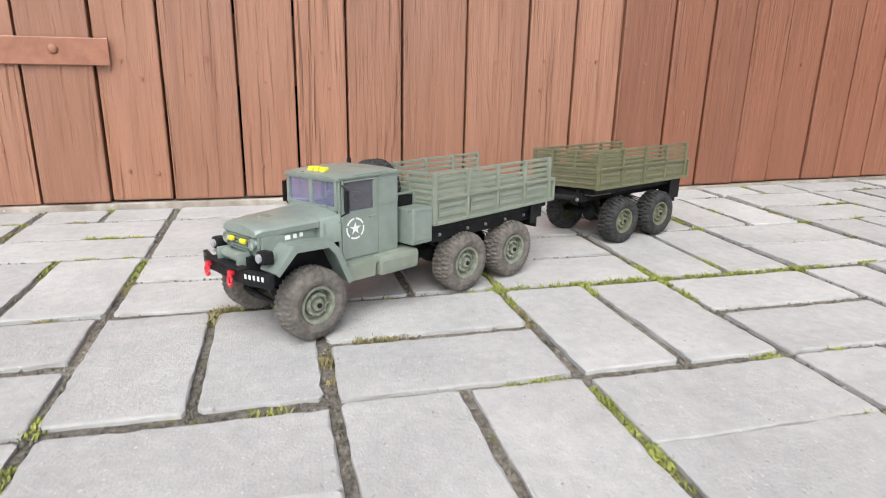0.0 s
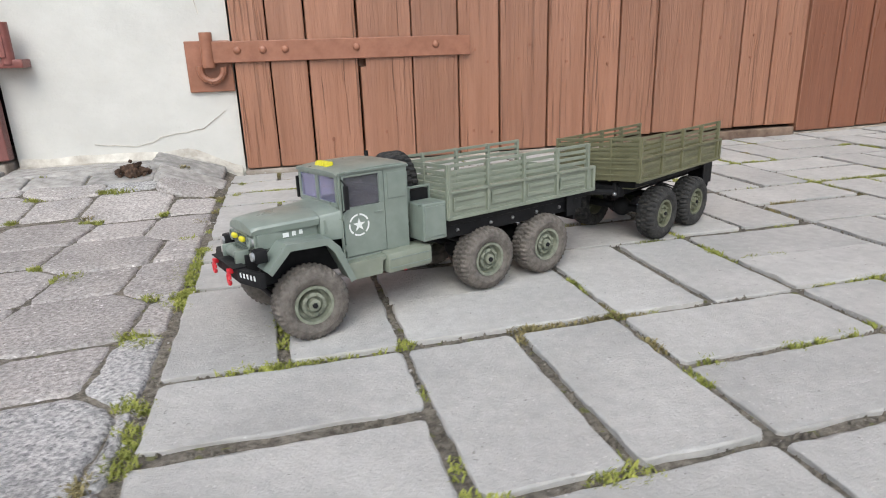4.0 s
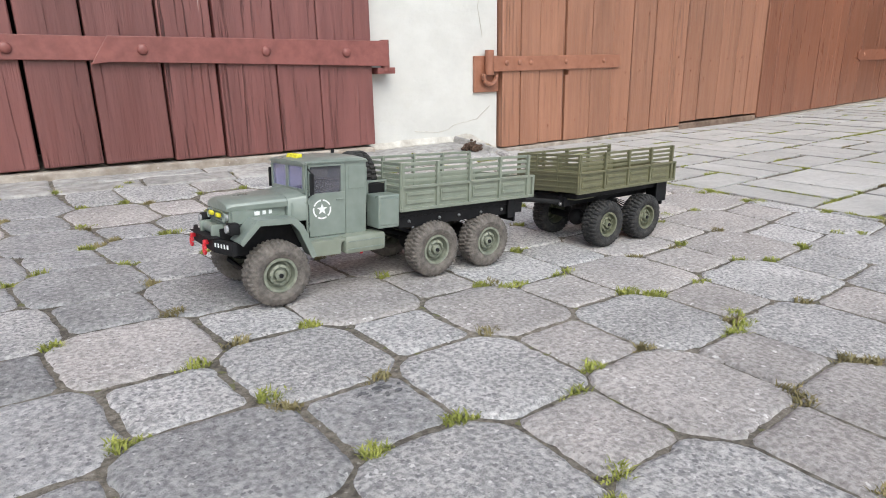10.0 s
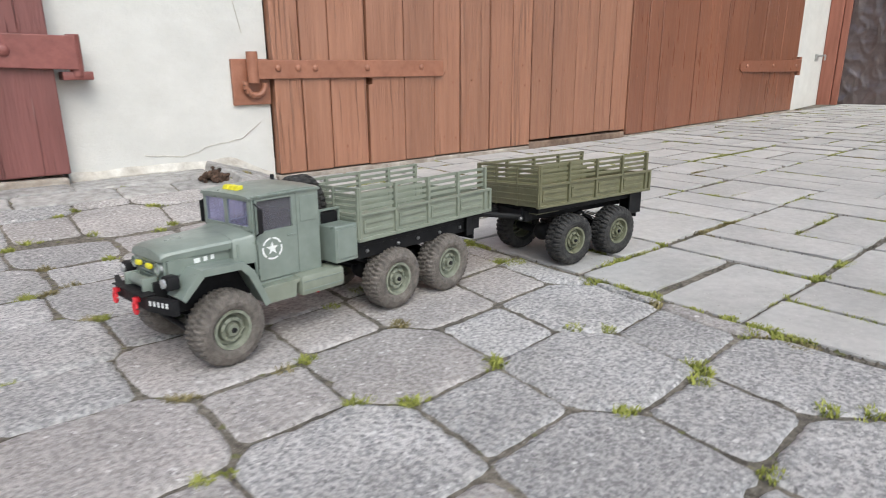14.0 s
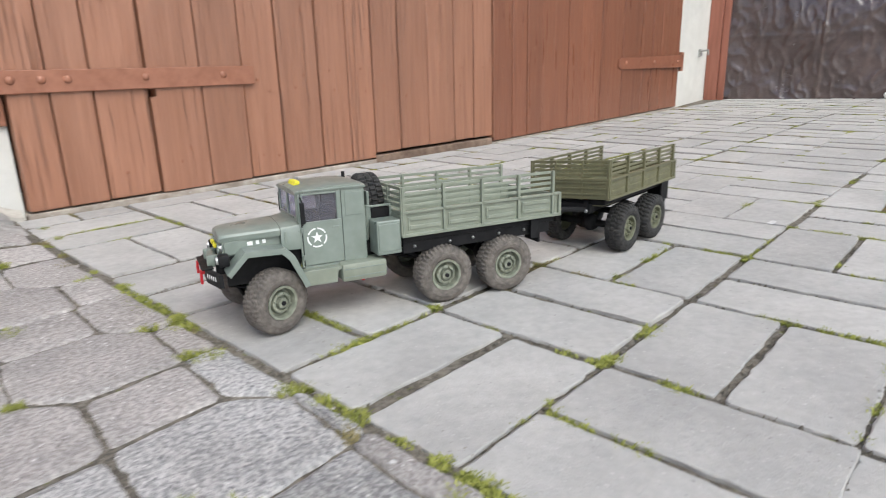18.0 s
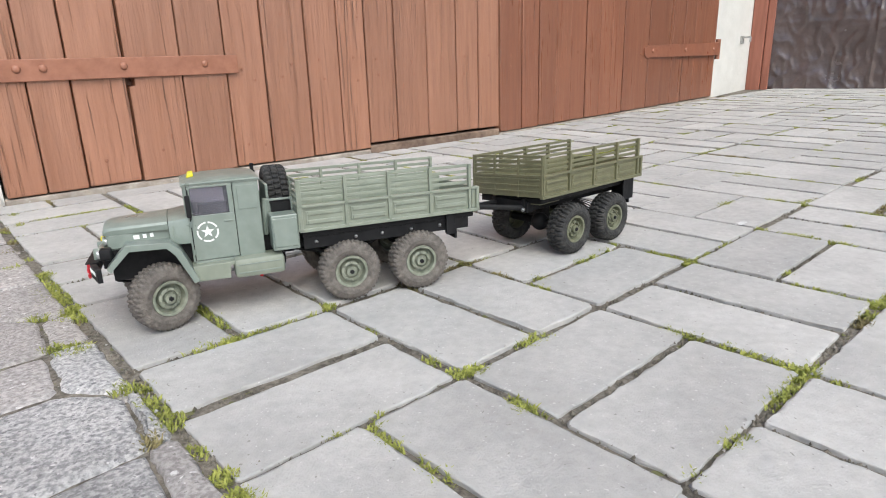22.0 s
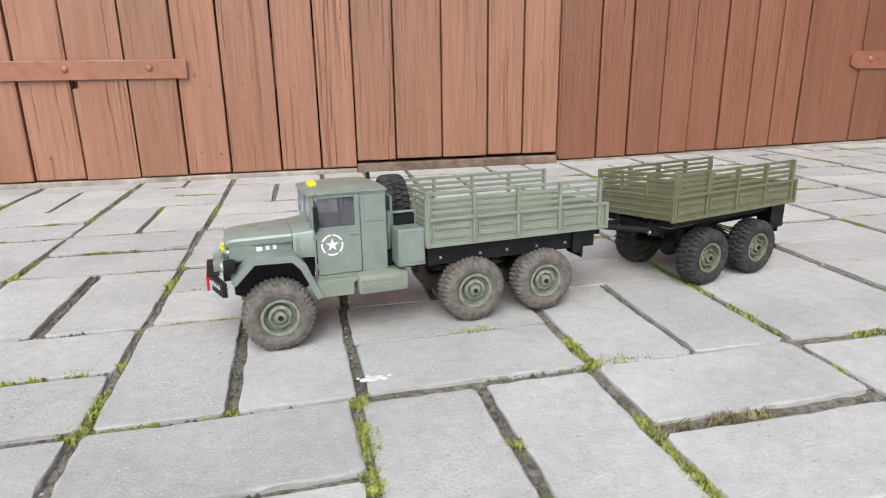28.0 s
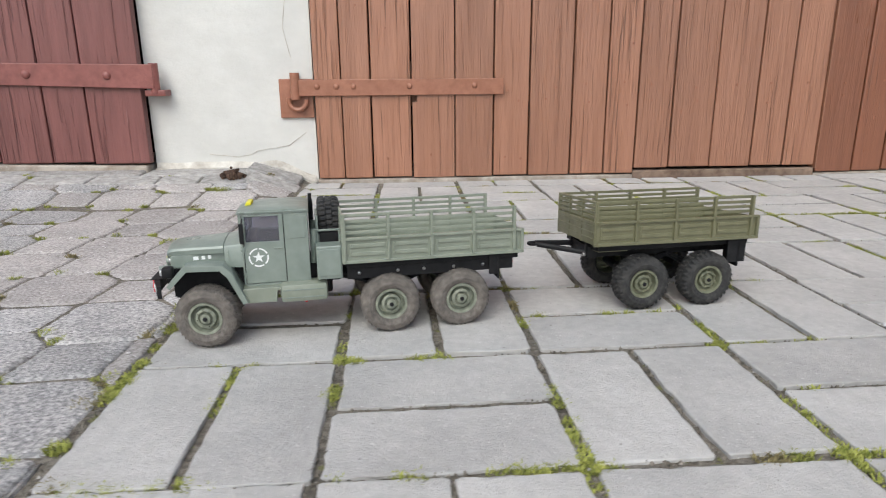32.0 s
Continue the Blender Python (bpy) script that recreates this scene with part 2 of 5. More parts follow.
TYRE_BLACK = surf("black rubber", (0.014, 0.014, 0.015), (0.045, 0.043, 0.040), 0.85, 150, 0.4, 400, big=0.3, bigscale=60)
RIM = surf("dusty green plastic rim", (0.165, 0.180, 0.135), (0.235, 0.248, 0.195), 0.55, 120, 0.1, 400, big=0.15, bigscale=60)
RIM_OLIVE = surf("olive plastic rim", (0.120, 0.126, 0.080), (0.170, 0.176, 0.118), 0.5, 120, 0.1, 400, big=0.12, bigscale=60)
STEEL = surf("steel screw", (0.25, 0.25, 0.25), (0.4, 0.4, 0.4), 0.35, 200, metal=0.9)
WHITE = surf("white decal", (0.74, 0.76, 0.74), (0.82, 0.83, 0.82), 0.6, 300)
YELLOW = surf("yellow sticker", (0.62, 0.55, 0.02), (0.75, 0.68, 0.05), 0.5, 200)
RED = surf("red plastic", (0.55, 0.02, 0.03), (0.70, 0.035, 0.05), 0.4, 200)
CLEAR = surf("clear lamp plastic", (0.35, 0.36, 0.36), (0.6, 0.6, 0.6), 0.15, 200, metal=0.3)


def glass_mat(name, colour):
    m = bpy.data.materials.new(name)
    m.use_nodes = True
    b = m.node_tree.nodes["Principled BSDF"]
    b.inputs["Base Color"].default_value = (*colour, 1)
    b.inputs["Roughness"].default_value = 0.05
    b.inputs["Transmission Weight"].default_value = 0.90
    b.inputs["IOR"].default_value = 1.3
    return m


GLASS = glass_mat("tinted window plastic", (0.50, 0.49, 0.55))
GLASS_CLEAR = glass_mat("violet clear plastic", (0.64, 0.64, 0.90))


# ---- building helpers ----
def mesh_of(bm, name, mat, smooth=False):
    bmesh.ops.recalc_face_normals(bm, faces=bm.faces)
    me = bpy.data.meshes.new(name)
    bm.to_mesh(me)
    bm.free()
    for mm in (mat if isinstance(mat, (list, tuple)) else [mat]):
        me.materials.append(mm)
    if smooth:
        for p in me.polygons:
            p.use_smooth = True
        me.set_sharp_from_angle(angle=radians(35))
    return me


def part(name, bm, mat, parent=None, label="", smooth=False, at=None):
    ob = new(name, mesh_of(bm, name, mat, smooth))
    if parent is not None:
        ob.parent = parent
    if at is not None:
        ob.location = at
    if label:
        ob["label"] = label
    return ob


def thing(name, label, category, group="", kind=""):
    ob = new(name)
    ob.empty_display_size = 0.05
    return tagged(ob, label, category, group, kind)


def box(bm, x0, x1, y0, y1, z0, z1, bev=0.0):
    vs = [bm.verts.new((x, y, z)) for x in (x0, x1) for y in (y0, y1) for z in (z0, z1)]
    fs = [bm.faces.new([vs[i] for i in f]) for f in ((0, 1, 3, 2), (4, 6, 7, 5), (0, 4, 5, 1), (2, 3, 7, 6), (0, 2, 6, 4), (1, 5, 7, 3))]
    if bev:
        es = {e for f in fs for e in f.edges}
        bmesh.ops.bevel(bm, geom=list(es), offset=bev, segments=2, affect="EDGES", profile=0.5)
    return bm


def boxed(*args, bev=0.0):
    return box(bmesh.new(), *args, bev=bev)


def prism(bm, pts, y0, y1, bev=0.0):
    """A side outline in x and z, pushed from y0 to y1."""
    a = [bm.verts.new((x, y0, z)) for x, z in pts]
    b = [bm.verts.new((x, y1, z)) for x, z in pts]
    fs = [bm.faces.new(a), bm.faces.new(b[::-1])]
    for i in range(len(pts)):
        j = (i + 1) % len(pts)
        fs.append(bm.faces.new((a[i], b[i], b[j], a[j])))
    if bev:
        es = {e for f in fs for e in f.edges}
        bmesh.ops.bevel(bm, geom=list(es), offset=bev, segments=2, affect="EDGES", profile=0.5)
    return bm


def tube(bm, a, b, r, seg=10, r2=None):
    a, b = Vector(a), Vector(b)
    d = b - a
    q = d.to_track_quat("Z", "Y").to_matrix().to_4x4()
    bmesh.ops.create_cone(bm, cap_ends=True, segments=seg, radius1=r, radius2=r if r2 is None else r2, depth=d.length, matrix=Matrix.Translation((a + b) / 2) @ q)
    return bm


def lathe(bm, prof, seg=40):
    """A profile of radius and y, turned about the y axis."""
    rings = []
    for r, y in prof:
        if r < 1e-6:
            rings.append([bm.verts.new((0, y, 0))])
        else:
            rings.append([bm.verts.new((r * math.cos(2 * math.pi * k / seg), y, r * math.sin(2 * math.pi * k / seg))) for k in range(seg)])
    for p, q in zip(rings, rings[1:]):
        for k in range(seg):
            l = (k + 1) % seg
            loop = [p[k % len(p)], p[l % len(p)], q[l % len(q)], q[k % len(q)]]
            uniq = list(dict.fromkeys(loop))
            if len(uniq) > 2:
                bm.faces.new(uniq)
    return bm


def gz(x, y):
    """The ground's height: level in the middle, rising to the plastered wall, to the far corner and along the setts."""
    h = 0.0155 * max(0.0, x - 1.4)
    if x < 0.0:
        u = max(0.0, -0.35 - x)
        bank = min(0.055 * (u * u / 0.6 if u < 0.3 else u - 0.15), 0.06)
        k = min(max((y + 0.40) / 0.40, 0.0), 1.0) * min(1.0, -x / 0.12)
        h += bank + (0.045 - 0.5 * bank) * k * k * (3 - 2 * k)
    return h


def slope(x, y):
    """The ground's tilts about x and about y, in degrees."""
    return math.degrees(math.atan((gz(x, y + 0.01) - gz(x, y - 0.01)) / 0.02)), -math.degrees(math.atan((gz(x + 0.01, y) - gz(x - 0.01, y)) / 0.02))


# ---- ground sheet ----
def build_ground():
    bm = bmesh.new()
    xs = [-600, -60, -8, -4] + [-2.6 + 0.06 * k for k in range(112)] + [5, 9, 60, 600]
    ys = [-600, -60, -8, -4] + [-2.4 + 0.06 * k for k in range(46)] + [1.5, 8, 60, 600]
    grid = [[bm.verts.new((x, y, (gz(x, y) if abs(x) < 5 and -3 < y < 1 else 0.0) - (0.0044 if x > -0.05 else 0.0026) + 0.0013 * noise.noise((x * 9, y * 9, 0)))) for y in ys] for x in xs]
    for i in range(len(xs) - 1):
        for j in range(len(ys) - 1):
            bm.faces.new((grid[i][j], grid[i + 1][j], grid[i + 1][j + 1], grid[i][j + 1]))
    return tagged(part("ground", bm, SOIL, smooth=True), "dark soil and grit in the paving joints", "ground", kind="structure")


build_ground()


# ---- walls, doors, frame ----
def board(name, x0, x1, y0, y1, z0, z1, mat, parent, bev=0.003):
    return part(name, boxed(x0, x1, y0, y1, z0, z1, bev=bev), mat, parent)


def build_walls():
    wall = part("wall_north", boxed(-0.449, -0.002, 0.02, 0.32, -0.05, 2.35), PLASTER)
    tagged(wall, "white rough plastered wall between two wooden gates", "wall", kind="structure")
    bm = bmesh.new()
    a, b = (3.032, 0.055), (3.70, 0.135)
    vs = [bm.verts.new((x, y, z)) for x, y in (a, b, (3.70, 0.5), (3.032, 0.5)) for z in (-0.05, 2.35)]
    for f in ((0, 2, 3, 1), (2, 4, 5, 3), (4, 6, 7, 5), (6, 0, 1, 7), (1, 3, 5, 7), (0, 6, 4, 2)):
        bm.faces.new([vs[i] for i in f])
    tagged(part("wall_corner", bm, PLASTER), "white plastered wall beside the large gate", "wall", kind="structure")
    tagged(part("wall_lintel", boxed(-4.0, 3.70, 0.06, 0.36, 2.354, 3.4), PLASTER), "white plastered wall above the gates", "wall", kind="structure")
    tagged(part("wall_west", boxed(-4.0, -2.6, 0.02, 0.32, -0.05, 2.35), PLASTER), "white plastered wall beside the dark red gate", "wall", kind="structure")
    # crumbling base of the wall
    for x0, x1 in ((-0.446, -0.008),):
        bm = bmesh.new()
        rows = []
        n = 24
        for k in range(n + 1):
            x = x0 + (x1 - x0) * k / n
            yw = 0.018 if x < 1 else 0.055 + 0.12 * (x - 3.032)
            h = gz(x, 0) + 0.012 + 0.007 * noise.noise((x * 14, 2, 0))
            d = 0.016 + 0.008 * noise.noise((x * 9, 5, 0))
            rows.append([bm.verts.new(p) for p in ((x, yw - d, gz(x, 0) - 0.03), (x, yw - d, gz(x, 0) + 0.004), (x, yw - d * 0.45, h * 0.8), (x, yw - 0.001, h), (x, yw + 0.004, h + 0.01))])
        for p, q in zip(rows, rows[1:]):
            for i in range(4):
                bm.faces.new((p[i], q[i], q[i + 1], p[i + 1]))
        tagged(part("plinth", bm, PLASTER_BASE, smooth=True), "crumbling grey mortar at the wall's foot", "plinth", kind="structure")
    # hairline cracks in the plaster
    for pts in (((-0.30, 0.085), (-0.22, 0.075), (-0.15, 0.095), (-0.08, 0.105), (-0.03, 0.14)), ((-0.07, 0.62), (-0.062, 0.50), (-0.075, 0.42), (-0.058, 0.34))):
        bm = bmesh.new()
        for (xa, za), (xb, zb) in zip(pts, pts[1:]):
            for k in range(4):
                u, w = k / 4, (k + 1) / 4
                tube(bm, (xa + (xb - xa) * u, 0.0195, za + (zb - za) * u + 0.004 * noise.noise((xa * 40, u * 9, 1))), (xa + (xb - xa) * w, 0.0195, za + (zb - za) * w + 0.004 * noise.noise((xa * 40, w * 9, 1))), 0.0011, 5)
        part("crack", bm, PLASTER_BASE, wall, "thin crack in the plaster")
    # added board, near-black so the gaps between planks look unlit
    back = part("backdrop", boxed(-4.0, 3.70, 0.36, 0.40, -0.05, 2.35), DARK)
    tagged(back, "near-black board painted as the darkness behind the gates", "backdrop", kind="structure")


def bolt(parent, x, y, z, r=0.011, mat=None):
    bm = bmesh.new()
    bmesh.ops.create_uvsphere(bm, u_segments=12, v_segments=8, radius=r, matrix=Matrix.Translation((x, y, z)) @ Matrix.Diagonal((1, 0.55, 1, 1)))
    return part("bolt", bm, mat or IRON, parent, smooth=True)


LEFT_EDGES = [0.002, 0.076, 0.155, 0.267, 0.387, 0.494, 0.596, 0.716, 0.815, 0.904, 1.006, 1.127, 1.250, 1.347, 1.446]
RIGHT_EDGES = [1.450, 1.560, 1.652, 1.751, 1.842, 1.938, 2.030, 2.112, 2.200, 2.294, 2.393, 2.500, 2.600, 2.700, 2.803, 2.910, 3.025]
DARK_EDGES = [-2.457, -2.334, -2.210, -2.096, -1.973, -1.859, -1.735, -1.621, -1.526, -1.422, -1.322, -1.204, -1.090, -0.954, -0.839, -0.704, -0.596, -0.449]


def build_gate():
    gate = thing("door_1", "large orange-brown boarded double gate with iron strap hinges, closed", "gate", kind="structure")
    rng = random.Random(4)
    for edges, z0, dy in ((LEFT_EDGES, 0.014, 0.0), (RIGHT_EDGES, 0.008, 0.0)):
        for a, b in zip(edges, edges[1:]):
            y = (0.018 * (a - 1.44) if a > 1.448 else 0.0) + rng.uniform(-0.0025, 0.0025)
            gap = rng.uniform(0.0012, 0.0030)
            lift = rng.uniform(-0.004, 0.004) + (0.012 if 0.85 < a < 1.448 else 0.0)
            z = z0 + lift * 0.3 + gz((a + b) / 2, 0) + (0.012 if 0.85 < a < 1.448 else 0.0)
            if a == LEFT_EDGES[3]:
                # a small notch under the strap
                bm = prism(bmesh.new(), [(a + gap, z), (b - gap, z), (b - gap, 2.2), (a + gap, 2.2), (a + gap, 0.239), (a + 0.015, 0.239), (a + 0.015, 0.223), (a + gap, 0.221)], y, y + 0.03)
                part("plank", bm, WOOD, gate)
                continue
            board("plank", a + gap, b - gap, y, y + 0.03, z, 2.2, WOOD if a < 1.449 else WOOD_SMOOTH, gate)
    for z in (0.27, 1.95):
        if z < 1:
            board("ledge", 0.03, 1.42, 0.034, 0.06, z - 0.06, z + 0.06, WOOD, gate)
            board("ledge", 1.46, 2.95, 0.045, 0.07, z - 0.06, z + 0.06, WOOD, gate)
    # cover strip on the meeting edge
    board("cover_strip", 1.4465, 1.4495, -0.004, 0.03, 0.02, 2.2, WOOD, gate, 0.001)
    # iron straps
    for z in (0.262, 1.75):
        s = part("strap_hinge", boxed(-0.045, 0.521, -0.009, -0.003, z - 0.0215, z + 0.0215, bev=0.0015), IRON, gate, "brown painted iron strap with bolts")
        bm = bmesh.new()
        tube(bm, (-0.048, -0.002, z - 0.030), (-0.048, -0.002, z + 0.040), 0.013, 16)
        part("knuckle", bm, IRON, s, smooth=True)
        bm = bmesh.new()
        for k in range(10):
            a, c = math.pi * (0.9 + 1.15 * k / 10), math.pi * (0.9 + 1.15 * (k + 1) / 10)
            tube(bm, (-0.044 + 0.024 * math.cos(a), 0.0, z - 0.034 + 0.024 * math.sin(a)), (-0.044 + 0.024 * math.cos(c), 0.0, z - 0.034 + 0.024 * math.sin(c)), 0.007, 8)
        part("hook", bm, IRON, s, smooth=True)
        for x in (0.012, 0.064, 0.110, 0.262, 0.440):
            bolt(s, x, -0.010, z + 0.003, 0.008)
        part("wall_plate", boxed(-0.094, -0.0025, 0.010, 0.0195, z - 0.080, z + 0.024, bev=0.002), IRON, gate, "square iron hinge plate")
    for z in (0.262, 1.75):
        bm = bmesh.new()
        prism(bm, [(2.355, z - 0.016), (2.375, z - 0.028), (3.035, z - 0.030), (3.035, z + 0.032), (2.375, z + 0.022), (2.355, z + 0.012)], 0.009, 0.016, 0.0015)
        s = part("strap_hinge", bm, IRON_ORANGE, gate, "orange painted iron strap with bolts")
        for x in (2.42, 2.70, 2.97):
            bolt(s, x, 0.008, z, 0.009)
        bm = bmesh.new()
        tube(bm, (3.042, 0.024, z - 0.05), (3.042, 0.024, z + 0.045), 0.012, 14)
        part("knuckle", bm, IRON, s, smooth=True)
    # knots and old nail heads
    rng = random.Random(8)
    for k in range(30):
        e = LEFT_EDGES if k % 3 else RIGHT_EDGES
        i = rng.randrange(len(e) - 1)
        x, z = rng.uniform(e[i] + 0.02, e[i + 1] - 0.02), rng.uniform(0.06, 0.6)
        if abs(z - 0.263) < 0.05:
            continue
        y = 0.016 * max(0, x - 1.44)
        bm = bmesh.new()
        bmesh.ops.create_uvsphere(bm, u_segments=8, v_segments=6, radius=1.0, matrix=Matrix.Translation((x, y - 0.0012, z)) @ Matrix.Diagonal((rng.uniform(0.002, 0.004), 0.0016, rng.uniform(0.003, 0.007), 1)))
        part("knot", bm, IRON, gate)


def nail_rows(gate):
    """Painted-over nail heads where the boards are fixed to the ledge."""
    rng = random.Random(18)
    for edges in (LEFT_EDGES, RIGHT_EDGES):
        for a, b in zip(edges, edges[1:]):
            for z in (0.262, 0.262 - 0.045, 0.60):
                x = (a + b) / 2 + rng.uniform(-0.02, 0.02)
                if x < 0.53 and z < 0.5 or 2.35 < x and z < 0.5 or rng.random() < 0.2:
                    continue
                y = 0.018 * max(0, a - 1.44) - 0.0032
                bm = bmesh.new()
                zn = z + rng.uniform(-0.012, 0.012)
                tube(bm, (x, y + 0.004, zn), (x, y + 0.0012, zn), 0.0032, 10)
                part("nail", bm, IRON, gate)


def build_dark_gate():
    gate = thing("door_2", "dark red boarded gate with weathered paint and iron strap, closed", "gate", kind="structure")
    rng = random.Random(5)
    for a, b in zip(DARK_EDGES, DARK_EDGES[1:]):
        gap = rng.uniform(0.001, 0.0036)
        y = -0.022 + rng.uniform(-0.003, 0.003)
        foot = 0.0665 - 0.024 * ((a + b) / 2 + 0.45)
        board("plank", a + gap, b - gap, y, y + 0.03, foot + rng.uniform(-0.004, 0.004), 2.25, WOOD_DARK, gate)
    for z in (0.297, 1.75):
        bm = bmesh.new()
        prism(bm, [(-1.088, z - 0.0154), (-1.052, z - 0.025 + 0.0145), (-0.409, z - 0.033), (-0.409, z + 0.029), (-1.052, z + 0.025 + 0.0145)], -0.034, -0.026, 0.0015)
        s = part("strap_hinge", bm, IRON_DARK, gate, "long dark red iron strap")
        bm = prism(bmesh.new(), [(-2.4, z - 0.023 + 0.046), (-1.03, z - 0.023 + 0.0145), (-1.03, z + 0.023 + 0.0145), (-2.4, z + 0.023 + 0.046)], -0.0315, -0.0262, 0.001)
        part("strap_tail", bm, IRON_DARK, gate, "dark red iron strap")
        for x in (-1.225, -0.990, -0.730, -0.527):
            bolt(s, x, -0.035, z - 0.023 * (x + 0.45), 0.011, IRON_DARK)
        bm = bmesh.new()
        box(bm, -0.438, -0.385, -0.028, 0.018, z - 0.052, z - 0.036, 0.002)
        tube(bm, (-0.411, -0.02, z - 0.045), (-0.411, -0.02, z + 0.032), 0.012, 14)
        part("hinge_pin", bm, IRON_DARK, s, "rusty hinge pin", smooth=True)
    sill = prism(bmesh.new(), [(-2.6, -0.03), (-0.456, -0.03), (-0.456, 0.0605), (-2.6, 0.112)], -0.030, 0.3, 0.005)
    tagged(part("door_sill", sill, DIRTY), "worn grey stone sill under the dark red gate", "sill", kind="structure")


def build_tarp_bay():
    cx, cy = 3.666, 0.134
    ang = math.atan2(-0.965, 0.263)
    base = Matrix.Translation((cx, cy, 0.0)) @ Matrix.Rotation(ang, 4, "Z")

    def place(ob):
        ob.matrix_world = base
        return ob

    bay = thing("door_3", "brown plastic tarpaulin stretched over a timber gate frame", "tarpaulin gate", kind="structure")
    bay.matrix_world = base
    for a, b, y in ((0.0, 0.072, -0.036), (0.074, 0.112, -0.026), (1.085, 1.175, -0.036), (2.35, 2.47, -0.036)):
        part("post", boxed(a, b, y, 0.06, 0.0, 2.2, bev=0.004), FRAME_WOOD, bay, "red-brown painted timber post")
    # the tarpaulins: wrinkled sheets with a hem that sags
    for a, b, seed in ((0.10, 1.09, 1), (1.17, 2.38, 2)):
        bm = bmesh.new()
        nx, nz = 150, 130
        grid = []
        for i in range(nx + 1):
            row = []
            for k in range(nz + 1):
                x = a + (b - a) * i / nx
                z = 0.035 + 1.6 * (k / nz) ** 1.4
                wx, wz = x + 0.05 * noise.noise((x * 4, z * 4, seed + 9)), z + 0.05 * noise.noise((x * 4, z * 4, seed + 17))
                hold = min(1.0, (x - a) / 0.12, (b - x) / 0.12)
                w = 0.026 * hold * noise.noise((wx * 2.2, wz * 3.4, seed)) + 0.0045 * (1 - abs(noise.noise((wx * 7, wz * 5, seed + 4)))) ** 5 + 0.0060 * (1 - abs(noise.noise((wx * 15, wz * 11, seed + 6)))) ** 7 + 0.0012 * noise.noise((wx * 60, wz * 35, seed))
                fold = -0.006 * math.exp(-((x - a - 0.495) / 0.008) ** 2) - 0.005 * math.exp(-((z - 0.39) / 0.006) ** 2)
                sag = -0.010 * math.sin(math.pi * i / nx) if k == 0 else 0.0
                row.append(bm.verts.new((x, -0.005 - w + fold, z + sag + (0.006 * noise.noise((x * 9, 0, seed)) if k < 2 else 0))))
            grid.append(row)
        for i in range(nx):
            for k in range(nz):
                bm.faces.new((grid[i][k], grid[i + 1][k], grid[i + 1][k + 1], grid[i][k + 1]))
        ob = part("tarpaulin", bm, TARP, bay, "wrinkled brown tarpaulin sheet", smooth=True)
        md = ob.modifiers.new("thickness", "SOLIDIFY")
        md.thickness = 0.002
    for x in (0.932,):
        bm = bmesh.new()
        bmesh.ops.create_cone(bm, cap_ends=True, segments=20, radius1=0.017, radius2=0.013, depth=0.006, matrix=Matrix.Translation((x, -0.026, 0.058)) @ Matrix.Rotation(radians(90), 4, "X"))
        g = part("grommet", bm, WHITE, bay, "white ring eyelet", smooth=True)
        bm = bmesh.new()
        bmesh.ops.create_cone(bm, cap_ends=True, segments=14, radius1=0.007, radius2=0.007, depth=0.008, matrix=Matrix.Translation((x, -0.027, 0.058)) @ Matrix.Rotation(radians(90), 4, "X"))
        part("eyelet_hole", bm, BLACK, g)
    bm = bmesh.new()
    box(bm, 1.108, 1.148, -0.055, -0.034, 0.10, 0.20, 0.003)
    part("latch", bm, IRON_DARK, bay, "dark iron latch")
    bm = bmesh.new()
    for k in range(4):
        z = 0.098 - 0.018 * k
        tube(bm, (1.125, -0.046 + 0.004 * (k % 2), z + 0.010), (1.131, -0.046 - 0.004 * (k % 2), z - 0.010), 0.004, 8)
    part("chain", bm, GALV, bay, "short galvanised chain")
    tagged(place(part("wall_east", boxed(0.0, 2.50, 0.03, 0.3, 2.205, 3.4), PLASTER)), "white plastered wall above the tarpaulin", "wall", kind="structure")
    tagged(place(part("wall_yard", boxed(2.48, 9.0, -0.03, 0.3, -0.05, 3.4), PLASTER)), "white plastered yard wall", "wall", kind="structure")
    # small hook on the plaster near the corner
    hook = thing("wall_hook", "small grey iron hook on white plaster", "hook")
    bm = bmesh.new()
    box(bm, 3.465, 3.485, 0.092, 0.108, 0.285, 0.325, 0.002)
    part("plate", bm, GALV, hook)
    bm = bmesh.new()
    tube(bm, (3.475, 0.098, 0.315), (3.462, 0.05, 0.318), 0.005, 8)
    tube(bm, (3.462, 0.05, 0.318), (3.460, 0.05, 0.290), 0.005, 8)
    part("prong", bm, GALV, hook)


# brown that stands in for the shadow under the short gate leaf
LEAF_SHADE = surf("brown shade under the gate leaf", (0.125, 0.080, 0.058), (0.235, 0.165, 0.122), 0.95, 40, 0.8, 90, big=0.2, bigscale=6, space="World")
STEP = bmesh.new()
box(STEP, -0.002, 0.903, 0.001, 0.3, -0.05, 0.0105, 0.003)
prism(STEP, [(1.4495, -0.05), (3.03, -0.05), (3.03, 0.0290), (1.4495, 0.0050)], 0.004, 0.3)
tagged(part("door_step", STEP, DIRTY), "pale worn concrete threshold under the large gate", "threshold", kind="structure")
# added block, its colour painted as the shadow below the boards
tagged(part("door_earth", boxed(0.9035, 1.449, 0.004, 0.3, -0.05, 0.0215, bev=0.004), LEAF_SHADE), "brown block painted as the shadow under the short gate leaf", "earth", kind="structure")
build_walls()
build_gate()
nail_rows(bpy.data.objects["door_1"])
build_dark_gate()
build_tarp_bay()


# ---- the toy truck: x to its rear, y to its far side, z up; the front wheel's hub stands over the origin ----
WIDE, R_WHEEL = 0.131, 0.0352


